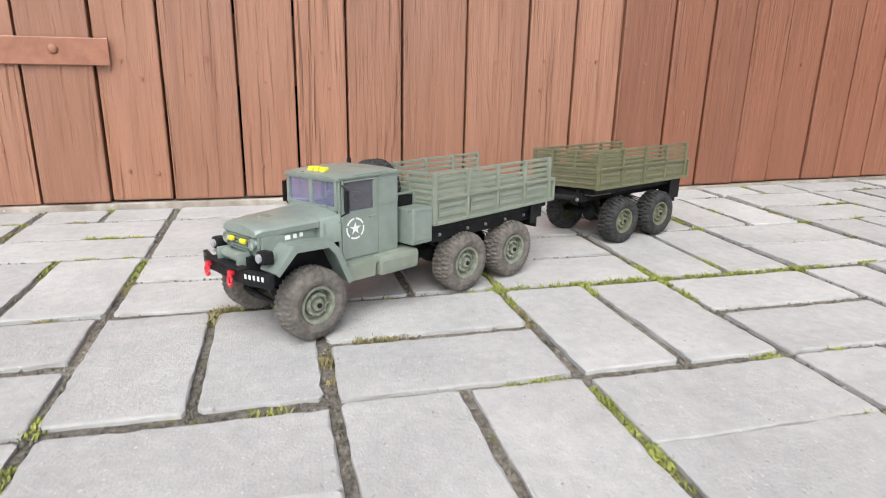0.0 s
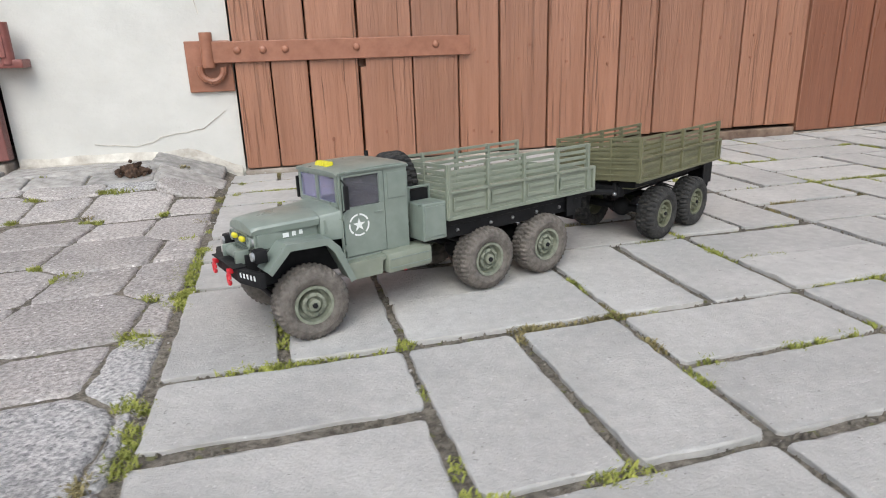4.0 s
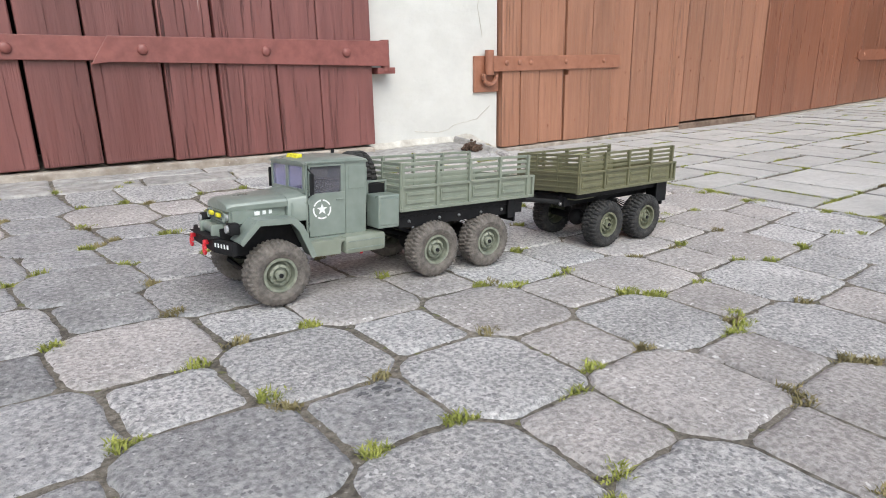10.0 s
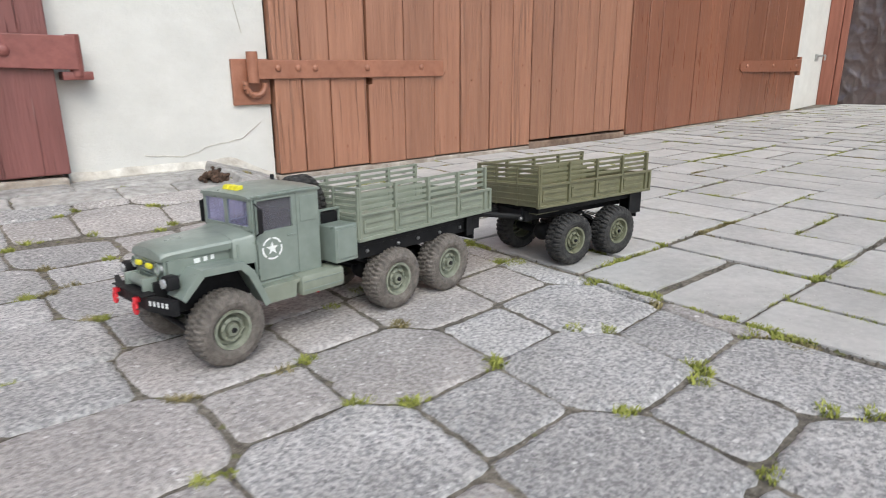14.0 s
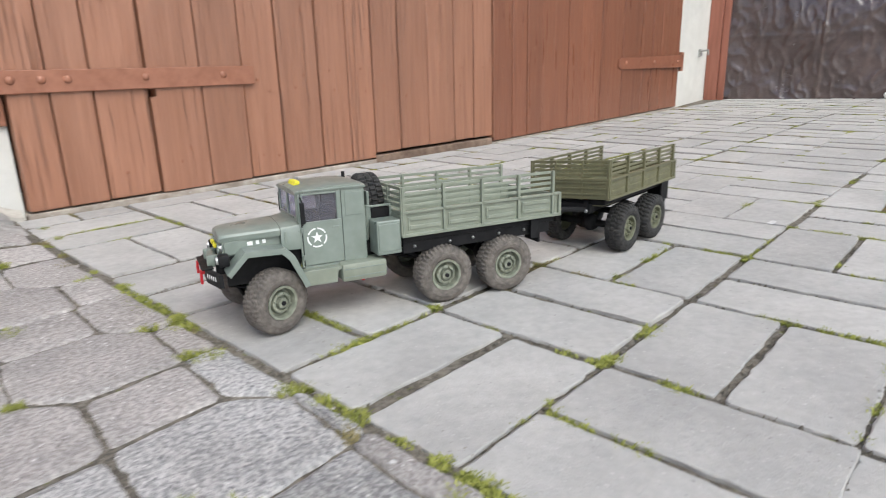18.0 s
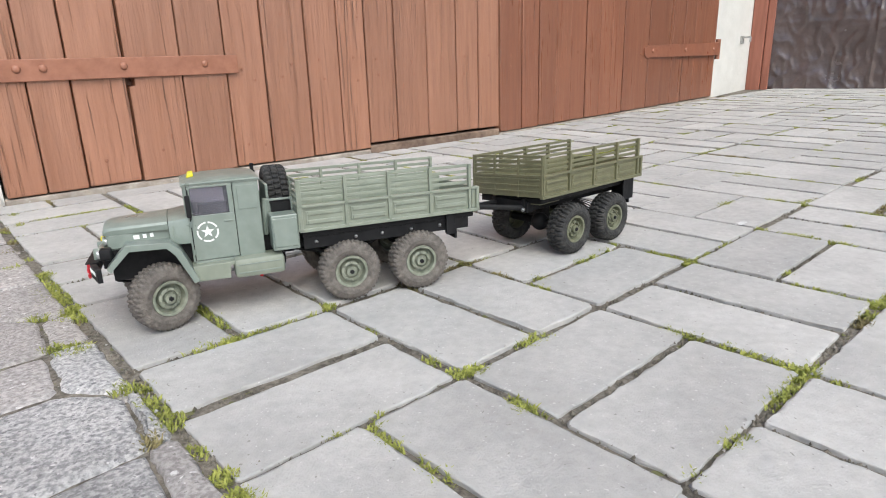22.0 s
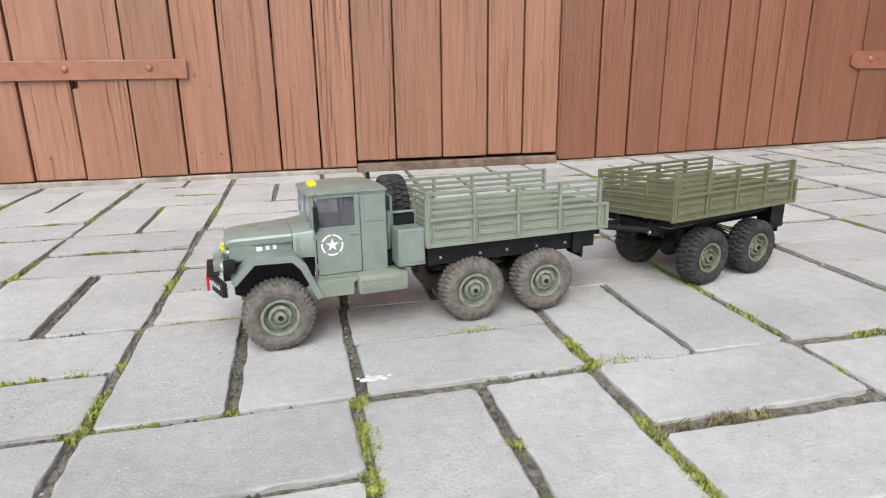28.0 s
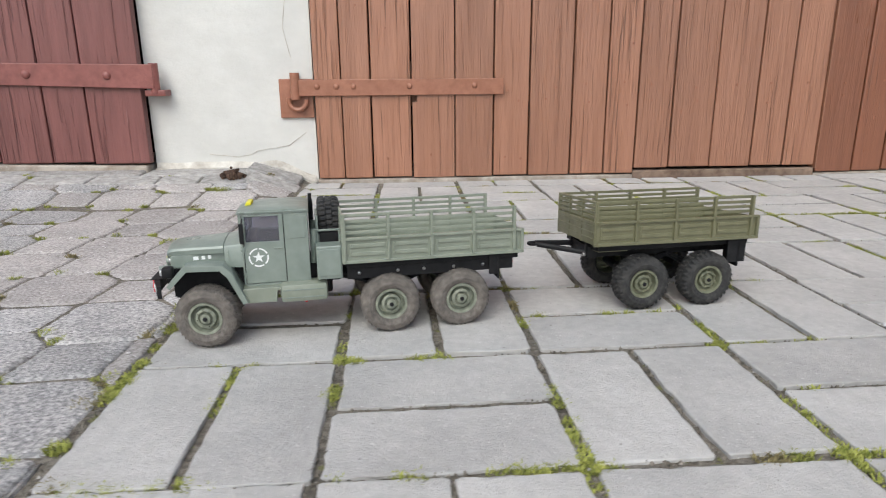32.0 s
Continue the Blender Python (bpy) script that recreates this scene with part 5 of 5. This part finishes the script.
def tuft(vs, fs, x, y, z, r, h, n, rng):
    for k in range(n * 2):
        a, d = rng.uniform(0, 6.283), r * math.sqrt(rng.random())
        bx, by = x + d * math.cos(a), y + d * math.sin(a)
        hh, w = h * rng.uniform(0.3, 0.8), rng.uniform(0.0004, 0.0010)
        la, ll = rng.uniform(0, 6.283), hh * rng.uniform(0.4, 1.4)
        i = len(vs)
        c, s = math.cos(la + 1.57) * w, math.sin(la + 1.57) * w
        tx, ty = bx + ll * math.cos(la), by + ll * math.sin(la)
        vs += [(bx - c, by - s, z), (bx + c, by + s, z), ((bx + tx) / 2 + c * 0.8, (by + ty) / 2 + s * 0.8, z + hh * 0.75), ((bx + tx) / 2 - c * 0.8, (by + ty) / 2 - s * 0.8, z + hh * 0.75), (tx, ty, z + hh)]
        fs += [(i, i + 1, i + 2, i + 3), (i + 3, i + 2, i + 4)]


def build_moss():
    rng = random.Random(31)
    sets = {"moss": ([], [], MOSS, "bright green moss tufts in the paving joints"), "dry_moss": ([], [], MOSS_DRY, "dry yellowish moss in the paving joints")}

    def line(ax, ay, bx, by, amount):
        n = max(2, int(math.dist((ax, ay), (bx, by)) / 0.006))
        for k in range(n):
            u = rng.random()
            x, y = ax + (bx - ax) * u, ay + (by - ay) * u
            y += heave(x, y) if x > 0.0 else 0.0
            v = noise.noise((x * 7, y * 7, 3)) + 0.6 * noise.noise((x * 23, y * 23, 7))
            if v + amount - 0.10 * max(0.0, x - 1.2) < 0.22:
                continue
            which = sets["moss"] if noise.noise((x * 4, y * 4, 11)) > -0.18 else sets["dry_moss"]
            tuft(which[0], which[1], x + rng.gauss(0, 0.002), y + rng.gauss(0, 0.002), gz(x, y) - 0.0040, 0.0075, 0.0056 + 0.004 * max(0, v), 13, rng)

    for i in range(-1, 16):
        for j in range(-4, 7):
            x0, y0 = GX + CELL * i, GY + CELL * j
            if y0 > -0.06:
                continue
            line(x0, y0, x0 + CELL, y0, 0.10)
            line(x0, y0, x0, y0 + CELL, 0.12)
            if (i + j) % 2 == 0:
                line(x0, y0 + CELL / 2, x0 + CELL, y0 + CELL / 2, -0.14)
            else:
                line(x0 + CELL / 2, y0, x0 + CELL / 2, y0 + CELL, -0.10)
            # corner clumps
            if rng.random() < 0.35:
                w = sets["moss"]
                tuft(w[0], w[1], x0, y0, gz(x0, y0) - 0.0035, 0.011, 0.0062, 80, rng)
    for i in range(-17, 5):
        for j in range(-7, 10):
            cx, cy = sett_at(i, j)
            if cy < -2.0 or cy > -0.1 or cx > -0.06 or (i + j) % 2:
                continue
            ox, oy = sett_raw(i, j)
            tilt = radians(-4.2)
            for sx, sy in itertools.product((1, -1), (1, -1)):
                for px, py in ((0.0714, 0.051), (0.0475, 0.075)):
                    if rng.random() > 0.36:
                        continue
                    px, py = sx * px, sy * py
                    x, y = settle(ox + px * math.cos(tilt) - py * math.sin(tilt), oy + px * math.sin(tilt) + py * math.cos(tilt))
                    w = sets["moss"] if rng.random() < 0.75 else sets["dry_moss"]
                    tuft(w[0], w[1], x, y, gz(x, y) - 0.003, 0.009, 0.0095, rng.randint(26, 60), rng)
                    away = rng.uniform(0.008, 0.018)
                    tuft(w[0], w[1], x + away * rng.choice((-1, 1)), y, gz(x, y) - 0.004, 0.006, 0.0060, 22, rng)
    for dx in (-0.058, -0.046, -0.034):
        line(dx, -2.0, dx, -0.2, -0.08)
    # weeds along the seam between setts and pavers
    for x, y, r, n in ((-0.039, -1.057, 0.014, 70), (-0.042, -1.015, 0.011, 45), (-0.050, -0.976, 0.012, 50), (-0.064, -0.855, 0.018, 90), (-0.046, -0.740, 0.010, 50), (-0.190, -0.629, 0.020, 80), (-0.215, -0.195, 0.028, 110), (-0.062, -0.500, 0.012, 50)):
        tuft(sets["moss"][0], sets["moss"][1], x, y, gz(x, y) - 0.003, r, 0.0095, n, rng)
    for name, (vs, fs, mat, label) in sets.items():
        me = bpy.data.meshes.new(name)
        me.from_pydata(vs, [], fs)
        me.materials.append(mat)
        tagged(new(name, me), label, "moss", kind="stuff")


FLAG = surf("pale worn flagstone", (0.270, 0.254, 0.238), (0.440, 0.420, 0.398), 0.92, 60, 0.9, 110, rand=0.12, big=0.18, bigscale=9, pits=(0.19, 0.17, 0.15), pitscale=110, pitsize=0.14, space="World")


def build_flags():
    """Irregular pale flagstones between the setts and the wall, and broken pieces where setts and pavers meet."""
    row = thing("flagstones", "pale irregular broken flagstones along the foot of the wall", "flagstones", kind="structure")
    rng = random.Random(41)
    for ya, yb, widths in ((-0.158, -0.088, (0.09, 0.20)), (-0.088, -0.022, (0.14, 0.30))):
        x = -2.5
        while x < -0.05:
            x1 = min(x + rng.uniform(*widths), -0.03)
            if x1 - x > 0.03:
                top = yb if yb < -0.05 or x < -0.47 else 0.006
                pts = rect_outline(x1 - x - 0.003, top - ya - 0.003, rng)
                pts = [(px + 0.0035 * noise.noise((px * 30 + x, py * 30, 3)), py + 0.005 * noise.noise((px * 25 + x, py * 25, 8))) for px, py in pts]
                cx, cy = (x + x1) / 2, (ya + top) / 2
                o = new("flagstone", slab_mesh(pts, 0.05, 0.0045, "flagstone", FLAG, rng.randrange(9999), 0.001))
                o.parent = row
                o.matrix_basis = pose(cx, cy, gz(cx, cy) + rng.uniform(-0.001, 0.004), slope(cx, cy)[0] - 1 + rng.uniform(-1, 1), slope(cx, cy)[1] + rng.uniform(-1, 1), rng.uniform(-1.5, 1.5))
            x = x1
    y = -2.1
    while y < -0.2:
        h = rng.uniform(0.04, 0.11)
        if rng.random() < 0.30:
            n = 9
            pts = []
            for k in range(n):
                a = 2 * math.pi * k / n
                f = rng.uniform(0.75, 1.0)
                pts.append((0.015 * f * math.cos(a), (h / 2 - 0.006) * f * math.sin(a)))
            o = new("broken_piece", slab_mesh(pts, 0.04, 0.004, "broken_piece", COBBLE_PINK, rng.randrange(9999), 0.0015))
            o.parent = row
            o.matrix_basis = pose(-0.050 + rng.uniform(-0.004, 0.004), y + h / 2, gz(-0.050, y) - 0.003, rng.uniform(-2, 2), rng.uniform(-2, 2), rng.uniform(-8, 8))
        y += h


def build_litter():
    rng = random.Random(51)
    vs, fs = [], []
    bm = bmesh.new()
    for k in range(70):
        a, d = rng.uniform(0, 6.283), 0.030 * math.sqrt(rng.random())
        p = (-0.205 + d * math.cos(a) * 1.1, -0.118 + d * math.sin(a) * 0.7, gz(-0.205, -0.118) + 0.004 + rng.uniform(0, 0.030) * (1 - d / 0.035))
        m = Matrix.Translation(p) @ Euler((rng.uniform(0, 6), rng.uniform(0, 6), rng.uniform(0, 6))).to_matrix().to_4x4() @ Matrix.Diagonal((rng.uniform(0.004, 0.010), rng.uniform(0.004, 0.008), rng.uniform(0.002, 0.006), 1))
        bmesh.ops.create_icosphere(bm, subdivisions=1, radius=1.0, matrix=m)
    tagged(part("dirt_clod", bm, surf("crumbly brown dirt", (0.035, 0.020, 0.012), (0.13, 0.075, 0.050), 1.0, 90, 0.8, 200, space="World")), "crumbly dark brown clod of dirt by the wall", "dirt", kind="stuff")
    bm = bmesh.new()
    for dx, dy, r in ((0, 0, 0.0068), (0.006, 0.002, 0.005), (-0.007, -0.001, 0.0042), (0.011, -0.002, 0.003), (-0.003, 0.005, 0.003), (0.016, 0.003, 0.0018), (-0.012, 0.003, 0.0016)):
        bmesh.ops.create_icosphere(bm, subdivisions=2, radius=1.0, matrix=Matrix.Translation((0.826 + dx, -1.112 + dy, -0.0002)) @ Matrix.Diagonal((r, r * 0.75, 0.0011, 1)))
    tagged(part("white_splash", bm, surf("chalky white paint", (0.52, 0.51, 0.49), (0.68, 0.67, 0.66), 0.8, 120, 0.3, 200, space="World"), smooth=True), "small white splash of dried paint on a paver", "splash")
    bm = bmesh.new()
    for k in range(16):
        a, d = rng.uniform(0, 6.283), 0.016 * math.sqrt(rng.random())
        r = rng.uniform(0.0015, 0.004)
        bmesh.ops.create_icosphere(bm, subdivisions=1, radius=1.0, matrix=Matrix.Translation((-1.056 + d * math.cos(a) * 1.3, -1.101 + d * math.sin(a) * 0.7, gz(-1.056, -1.101) - 0.0002)) @ Matrix.Diagonal((r * 1.2, r * 0.7, 0.0010, 1)))
    tagged(part("tar_spot", bm, surf("worn tar", (0.06, 0.06, 0.065), (0.16, 0.155, 0.16), 0.8, 160, 0.4, 200, space="World"), smooth=True), "flat black spot of tar on a grey sett", "spot")
    # grit and small pebbles in the joints
    bm_pts = []
    for k in range(900):
        i, j = rng.randrange(-1, 12), rng.randrange(-3, 6)
        x0, y0 = GX + CELL * i, GY + CELL * j
        if rng.random() < 0.5:
            x, y = x0 + rng.gauss(0, 0.004), y0 + rng.uniform(0, CELL)
        else:
            x, y = x0 + rng.uniform(0, CELL), y0 + rng.gauss(0, 0.004)
        if rng.random() < 0.3:
            x, y = rng.uniform(-1.6, -0.08), rng.uniform(-1.5, -0.2)
        bm_pts.append((x, y))
    for x, y in bm_pts:
        r = rng.uniform(0.0008, 0.0022)
        z = gz(x, y) + rng.uniform(-0.003, 0.0)
        k = len(vs)
        vs += [(x + r, y, z), (x - r * 0.5, y + r * 0.8, z), (x - r * 0.6, y - r * 0.8, z), (x + r * 0.1, y, z + r * 1.1)]
        fs += [(k, k + 1, k + 3), (k + 1, k + 2, k + 3), (k + 2, k, k + 3)]
    me = bpy.data.meshes.new("grit")
    me.from_pydata(vs, [], fs)
    me.materials.append(FLAG)
    tagged(new("grit", me), "pale grit in the paving joints", "grit", kind="stuff")


def build_crumbs():
    """Loose soil crumbs that fill the joints and lie over the stones' edges."""
    rng = random.Random(61)
    vs, fs = [], []

    def crumb(x, y, r):
        z = gz(x, y) - 0.0030 + rng.uniform(-0.001, 0.0012)
        k, a = len(vs), rng.uniform(0, 6.283)
        for q in range(4):
            rr = r * rng.uniform(0.6, 1.2)
            vs.append((x + rr * math.cos(a + q * 1.571), y + rr * math.sin(a + q * 1.571), z - 0.001))
        vs.append((x + rng.uniform(-0.3, 0.3) * r, y + rng.uniform(-0.3, 0.3) * r, z + r * rng.uniform(0.5, 1.0)))
        fs.extend([(k, k + 1, k + 4), (k + 1, k + 2, k + 4), (k + 2, k + 3, k + 4), (k + 3, k, k + 4)])

    def strew(ax, ay, bx, by, wide):
        for q in range(int(math.dist((ax, ay), (bx, by)) / 0.0032)):
            u = rng.random()
            x, y = ax + (bx - ax) * u, ay + (by - ay) * u
            y += heave(x, y) if x > 0.0 else 0.0
            if noise.noise((x * 11, y * 11, 21)) < -0.25:
                continue
            crumb(x + rng.gauss(0, wide), y + rng.gauss(0, wide), rng.uniform(0.0010, 0.0030) * (1.0 if x > -0.05 else 0.6))

    for i in range(-1, 13):
        for j in range(-3, 7):
            x0, y0 = GX + CELL * i, GY + CELL * j
            if y0 > -0.05:
                continue
            strew(x0, y0, x0 + CELL, y0, 0.0026)
            strew(x0, y0, x0, y0 + CELL, 0.0026)
            if (i + j) % 2 == 0:
                strew(x0, y0 + CELL / 2, x0 + CELL, y0 + CELL / 2, 0.0022)
            else:
                strew(x0 + CELL / 2, y0, x0 + CELL / 2, y0 + CELL, 0.0022)
    for i in range(-14, 5):
        for j in range(-5, 10):
            cx, cy = sett_at(i, j)
            if cy > -0.12 or cx > -0.06 or (i + j) % 2:
                continue
            ring = []
            for sx, sy in ((0.60, 0.42), (0.42, 0.60), (-0.42, 0.60), (-0.60, 0.42), (-0.60, -0.42), (-0.42, -0.60), (0.42, -0.60), (0.60, -0.42)):
                ring.append((cx + sx * SETT_A, cy + sy * SETT_B))
            for p, q in zip(ring, ring[1:] + ring[:1]):
                strew(*p, *q, 0.0014)
    me = bpy.data.meshes.new("soil_crumbs")
    me.from_pydata(vs, [], fs)
    me.materials.append(SOIL)
    tagged(new("soil_crumbs", me), "brown soil crumbs and debris in the paving joints", "soil", kind="stuff")


build_crumbs()
build_litter()
build_moss()
build_flags()
build_pavers()
build_setts()


# ---- what moves ----
TRUCK = [
    (0, 0.807, -0.615, 29.8),
    (0.5, 0.809, -0.622, 29.7),
    (1, 0.786, -0.630, 29.9),
    (1.5, 0.686, -0.674, 29.7),
    (2, 0.548, -0.749, 29.5),
    (2.5, 0.407, -0.809, 28.2),
    (3, 0.265, -0.866, 26.4),
    (3.5, 0.163, -0.898, 23.0),
    (4, 0.100, -0.907, 20.4),
    (4.5, 0.020, -0.918, 17.0),
    (6.5, -0.491, -0.909, 1.7),
    (7, -0.656, -0.903, 1.3),
    (7.5, -0.825, -0.891, 1.2),
    (8, -0.994, -0.890, 0.6),
    (8.5, -1.056, -0.890, 1.8),
    (9, -1.055, -0.892, 2.0),
    (9.5, -1.053, -0.889, 1.8),
    (10, -1.053, -0.885, 1.4),
    (10.5, -1.055, -0.888, 1.0),
    (11, -1.041, -0.893, 1.8),
    (11.5, -0.979, -0.895, 2.0),
    (12, -0.865, -0.901, 2.5),
    (12.5, -0.748, -0.917, 5.8),
    (13, -0.674, -0.926, 6.8),
    (13.5, -0.577, -0.916, 6.2),
    (14, -0.494, -0.915, 6.2),
    (14.5, -0.494, -0.902, 2.6),
    (16.5, -0.410, -0.883, -4.8),
    (17, -0.302, -0.849, -16.4),
    (17.5, -0.140, -0.874, -15.2),
    (18, 0.004, -0.868, -21.1),
    (18.5, 0.111, -0.918, -19.0),
    (19, 0.271, -0.983, -20.2),
    (19.5, 0.276, -0.992, -17.9),
    (20, 0.161, -0.922, -17.5),
    (20.5, 0.019, -0.870, -17.3),
    (21, 0.014, -0.880, -17.3),
    (21.5, 0.010, -0.887, -17.2),
    (22, 0.012, -0.880, -19.0),
    (22.5, 0.012, -0.885, -17.9),
    (23, 0.030, -0.902, -16.2),
    (23.5, 0.083, -0.948, -9.4),
    (24, 0.239, -1.026, -0.1),
    (24.5, 0.434, -1.056, 6.1),
    (25, 0.669, -1.049, 6.5),
    (25.5, 0.734, -1.058, 7.8),
    (26, 0.743, -1.047, 6.3),
    (26.5, 0.743, -1.050, 8.3),
    (28.5, 0.745, -1.035, 7.8),
    (29, 0.737, -1.038, 8.3),
    (29.5, 0.654, -1.048, 8.0),
    (30, 0.538, -1.057, 8.0),
    (30.5, 0.414, -1.067, 7.5),
    (31, 0.287, -1.076, 7.2),
    (31.5, 0.160, -1.093, 8.5),
    (32, 0.027, -1.120, 8.8),
]
TRAILER = [
    (0, 1.275, -0.360, 22.5),
    (0.5, 1.273, -0.372, 21.9),
    (1, 1.249, -0.378, 21.8),
    (1.5, 1.139, -0.433, 25.9),
    (2, 1.000, -0.503, 29.1),
    (2.5, 0.848, -0.597, 30.2),
    (3, 0.715, -0.662, 30.7),
    (3.5, 0.630, -0.700, 29.6),
    (4, 0.572, -0.733, 28.6),
    (4.5, 0.505, -0.762, 27.8),
    (6.5, 0.026, -0.889, 9.9),
    (7, -0.142, -0.898, 4.5),
    (7.5, -0.315, -0.898, 1.8),
    (8, -0.481, -0.894, 0.4),
    (8.5, -0.550, -0.896, 1.0),
    (9, -0.544, -0.889, 0.5),
    (9.5, -0.546, -0.893, -0.3),
    (10, -0.545, -0.892, 0.2),
    (10.5, -0.544, -0.893, 1.0),
    (11, -0.529, -0.892, 0.5),
    (11.5, -0.467, -0.895, -0.3),
    (12, -0.356, -0.899, -0.8),
    (12.5, -0.247, -0.901, -1.2),
    (13, -0.175, -0.906, -1.4),
    (13.5, -0.088, -0.912, -3.8),
    (14, -0.011, -0.919, -5.3),
    (14.5, -0.010, -0.917, -5.2),
    (16.5, 0.098, -0.918, -7.9),
    (17, 0.205, -0.949, -8.8),
    (17.5, 0.356, -0.984, -9.7),
    (18, 0.524, -1.005, 1.3),
    (18.5, 0.645, -0.970, 35.9),
    (19, 0.777, -0.991, 58.7),
    (19.5, 0.795, -0.998, 51.9),
    (20, 0.673, -1.010, 14.4),
    (20.5, 0.518, -1.018, -1.0),
    (21, 0.519, -1.020, -1.9),
    (21.5, 0.523, -1.018, -1.4),
    (22, 0.521, -1.021, -1.0),
    (22.5, 0.526, -1.018, -1.1),
    (23, 0.544, -1.020, -0.7),
    (23.5, 0.606, -1.025, 1.1),
    (24, 0.750, -1.033, 5.5),
    (24.5, 0.932, -1.021, 7.3),
    (25, 1.181, -0.984, 10.0),
    (25.5, 1.247, -0.978, 14.8),
    (26, 1.237, -0.990, 16.5),
    (26.5, 1.236, -0.995, 16.4),
    (28.5, 1.260, -0.962, 16.3),
    (29, 1.253, -0.963, 17.6),
    (29.5, 1.168, -0.982, 14.8),
    (30, 1.052, -0.997, 10.4),
    (30.5, 0.929, -1.017, 9.7),
    (31, 0.803, -1.023, 7.5),
    (31.5, 0.679, -1.035, 7.2),
    (32, 0.548, -1.042, 6.6),
]


def spline(rows, t):
    """A smooth value between rows of time and numbers."""
    for k in range(len(rows) - 1):
        if rows[k + 1][0] >= t:
            break
    p1, p2 = rows[k], rows[k + 1]
    p0, p3 = rows[max(k - 1, 0)], rows[min(k + 2, len(rows) - 1)]
    d = p2[0] - p1[0]
    u = min(max((t - p1[0]) / d, 0.0), 1.0)
    out = []
    for i in range(1, len(p1)):
        m1 = (p2[i] - p0[i]) / max(p2[0] - p0[0], 1e-6) * d
        m2 = (p3[i] - p1[i]) / max(p3[0] - p1[0], 1e-6) * d
        out.append((2 * u ** 3 - 3 * u ** 2 + 1) * p1[i] + (u ** 3 - 2 * u ** 2 + u) * m1 + (-2 * u ** 3 + 3 * u ** 2) * p2[i] + (u ** 3 - u ** 2) * m2)
    return out


def stand(x, y, h, length):
    """The pose of a vehicle whose first axle's near wheel is at x, y, on the sloping ground."""
    c, s = math.cos(radians(h)), math.sin(radians(h))
    zs = [gz(x + c * u - s * v, y + s * u + c * v) for u, v in ((0, 0), (length, 0), (0, WIDE), (length, WIDE))]
    pitch, roll = (zs[1] + zs[3] - zs[0] - zs[2]) / 2 / length, (zs[2] + zs[3] - zs[0] - zs[1]) / 2 / WIDE
    return Matrix.Translation((x, y, (3 * zs[0] + zs[1] + zs[2] - zs[3]) / 4)) @ Matrix.Rotation(radians(h), 4, "Z") @ Matrix.Rotation(-math.atan(pitch), 4, "Y") @ Matrix.Rotation(math.atan(roll), 4, "X")


STEER = [(0, 2), (2, 0), (3, -6), (4.5, -4), (6.5, 2), (8, -3), (9, 0), (11, 0), (12, -3), (12.5, -9), (13, 5), (14, 4), (14.5, 0), (16.5, 26), (17, 26), (17.5, 15), (18, 26), (18.5, 7),
         (19, -12), (19.5, 2), (21.5, 2), (22, 27), (22.5, -1), (23, -17), (23.5, -24), (24, -11), (24.5, 4), (25, 15), (25.5, 27), (26, 2), (26.5, 5), (28.5, -2), (30, -10), (32, -10)]


def motions():
    times = [k / 10 for k in range(321)]
    for body, rows, wheels in ((truck, TRUCK, truck_wheels), (trailer, TRAILER, trailer_wheels)):
        path = [spline(rows, t) for t in times]
        walk(body, [(t, stand(x, y, h, 0.29 if body is truck else 0.089)) for t, (x, y, h) in zip(times, path)])
        steer = [float(np.interp(t, [r[0] for r in STEER], [r[1] for r in STEER])) for t in times]
        for w, m in wheels:
            off = m.translation
            front = body is truck and off.x < 0.05
            rolled, keys, last = 0.0, [], None
            for t, (x, y, h) in zip(times, path):
                c, s = math.cos(radians(h)), math.sin(radians(h))
                p = (x + c * off.x - s * off.y, y + s * off.x + c * off.y)
                if last:
                    step = ((p[0] - last[0]) * c + (p[1] - last[1]) * s) / R_WHEEL
                    rolled += max(-1.4, min(1.4, step))
                last = p
                far = off.y > 0.06
                # the front wheels swing about their kingpins
                pin = Vector((0, -0.027 if far else 0.027, 0))
                turned = Matrix.Translation(pin) @ Matrix.Rotation(radians(steer[len(keys)] if front else 0.0), 4, "Z") @ Matrix.Translation(-pin)
                keys.append((t, Matrix.Translation(off) @ turned @ Matrix.Rotation(rolled, 4, "Y") @ pose(0, 0, 0, 0, 0, 180 if far else 0)))
            walk(w, keys)


motions()
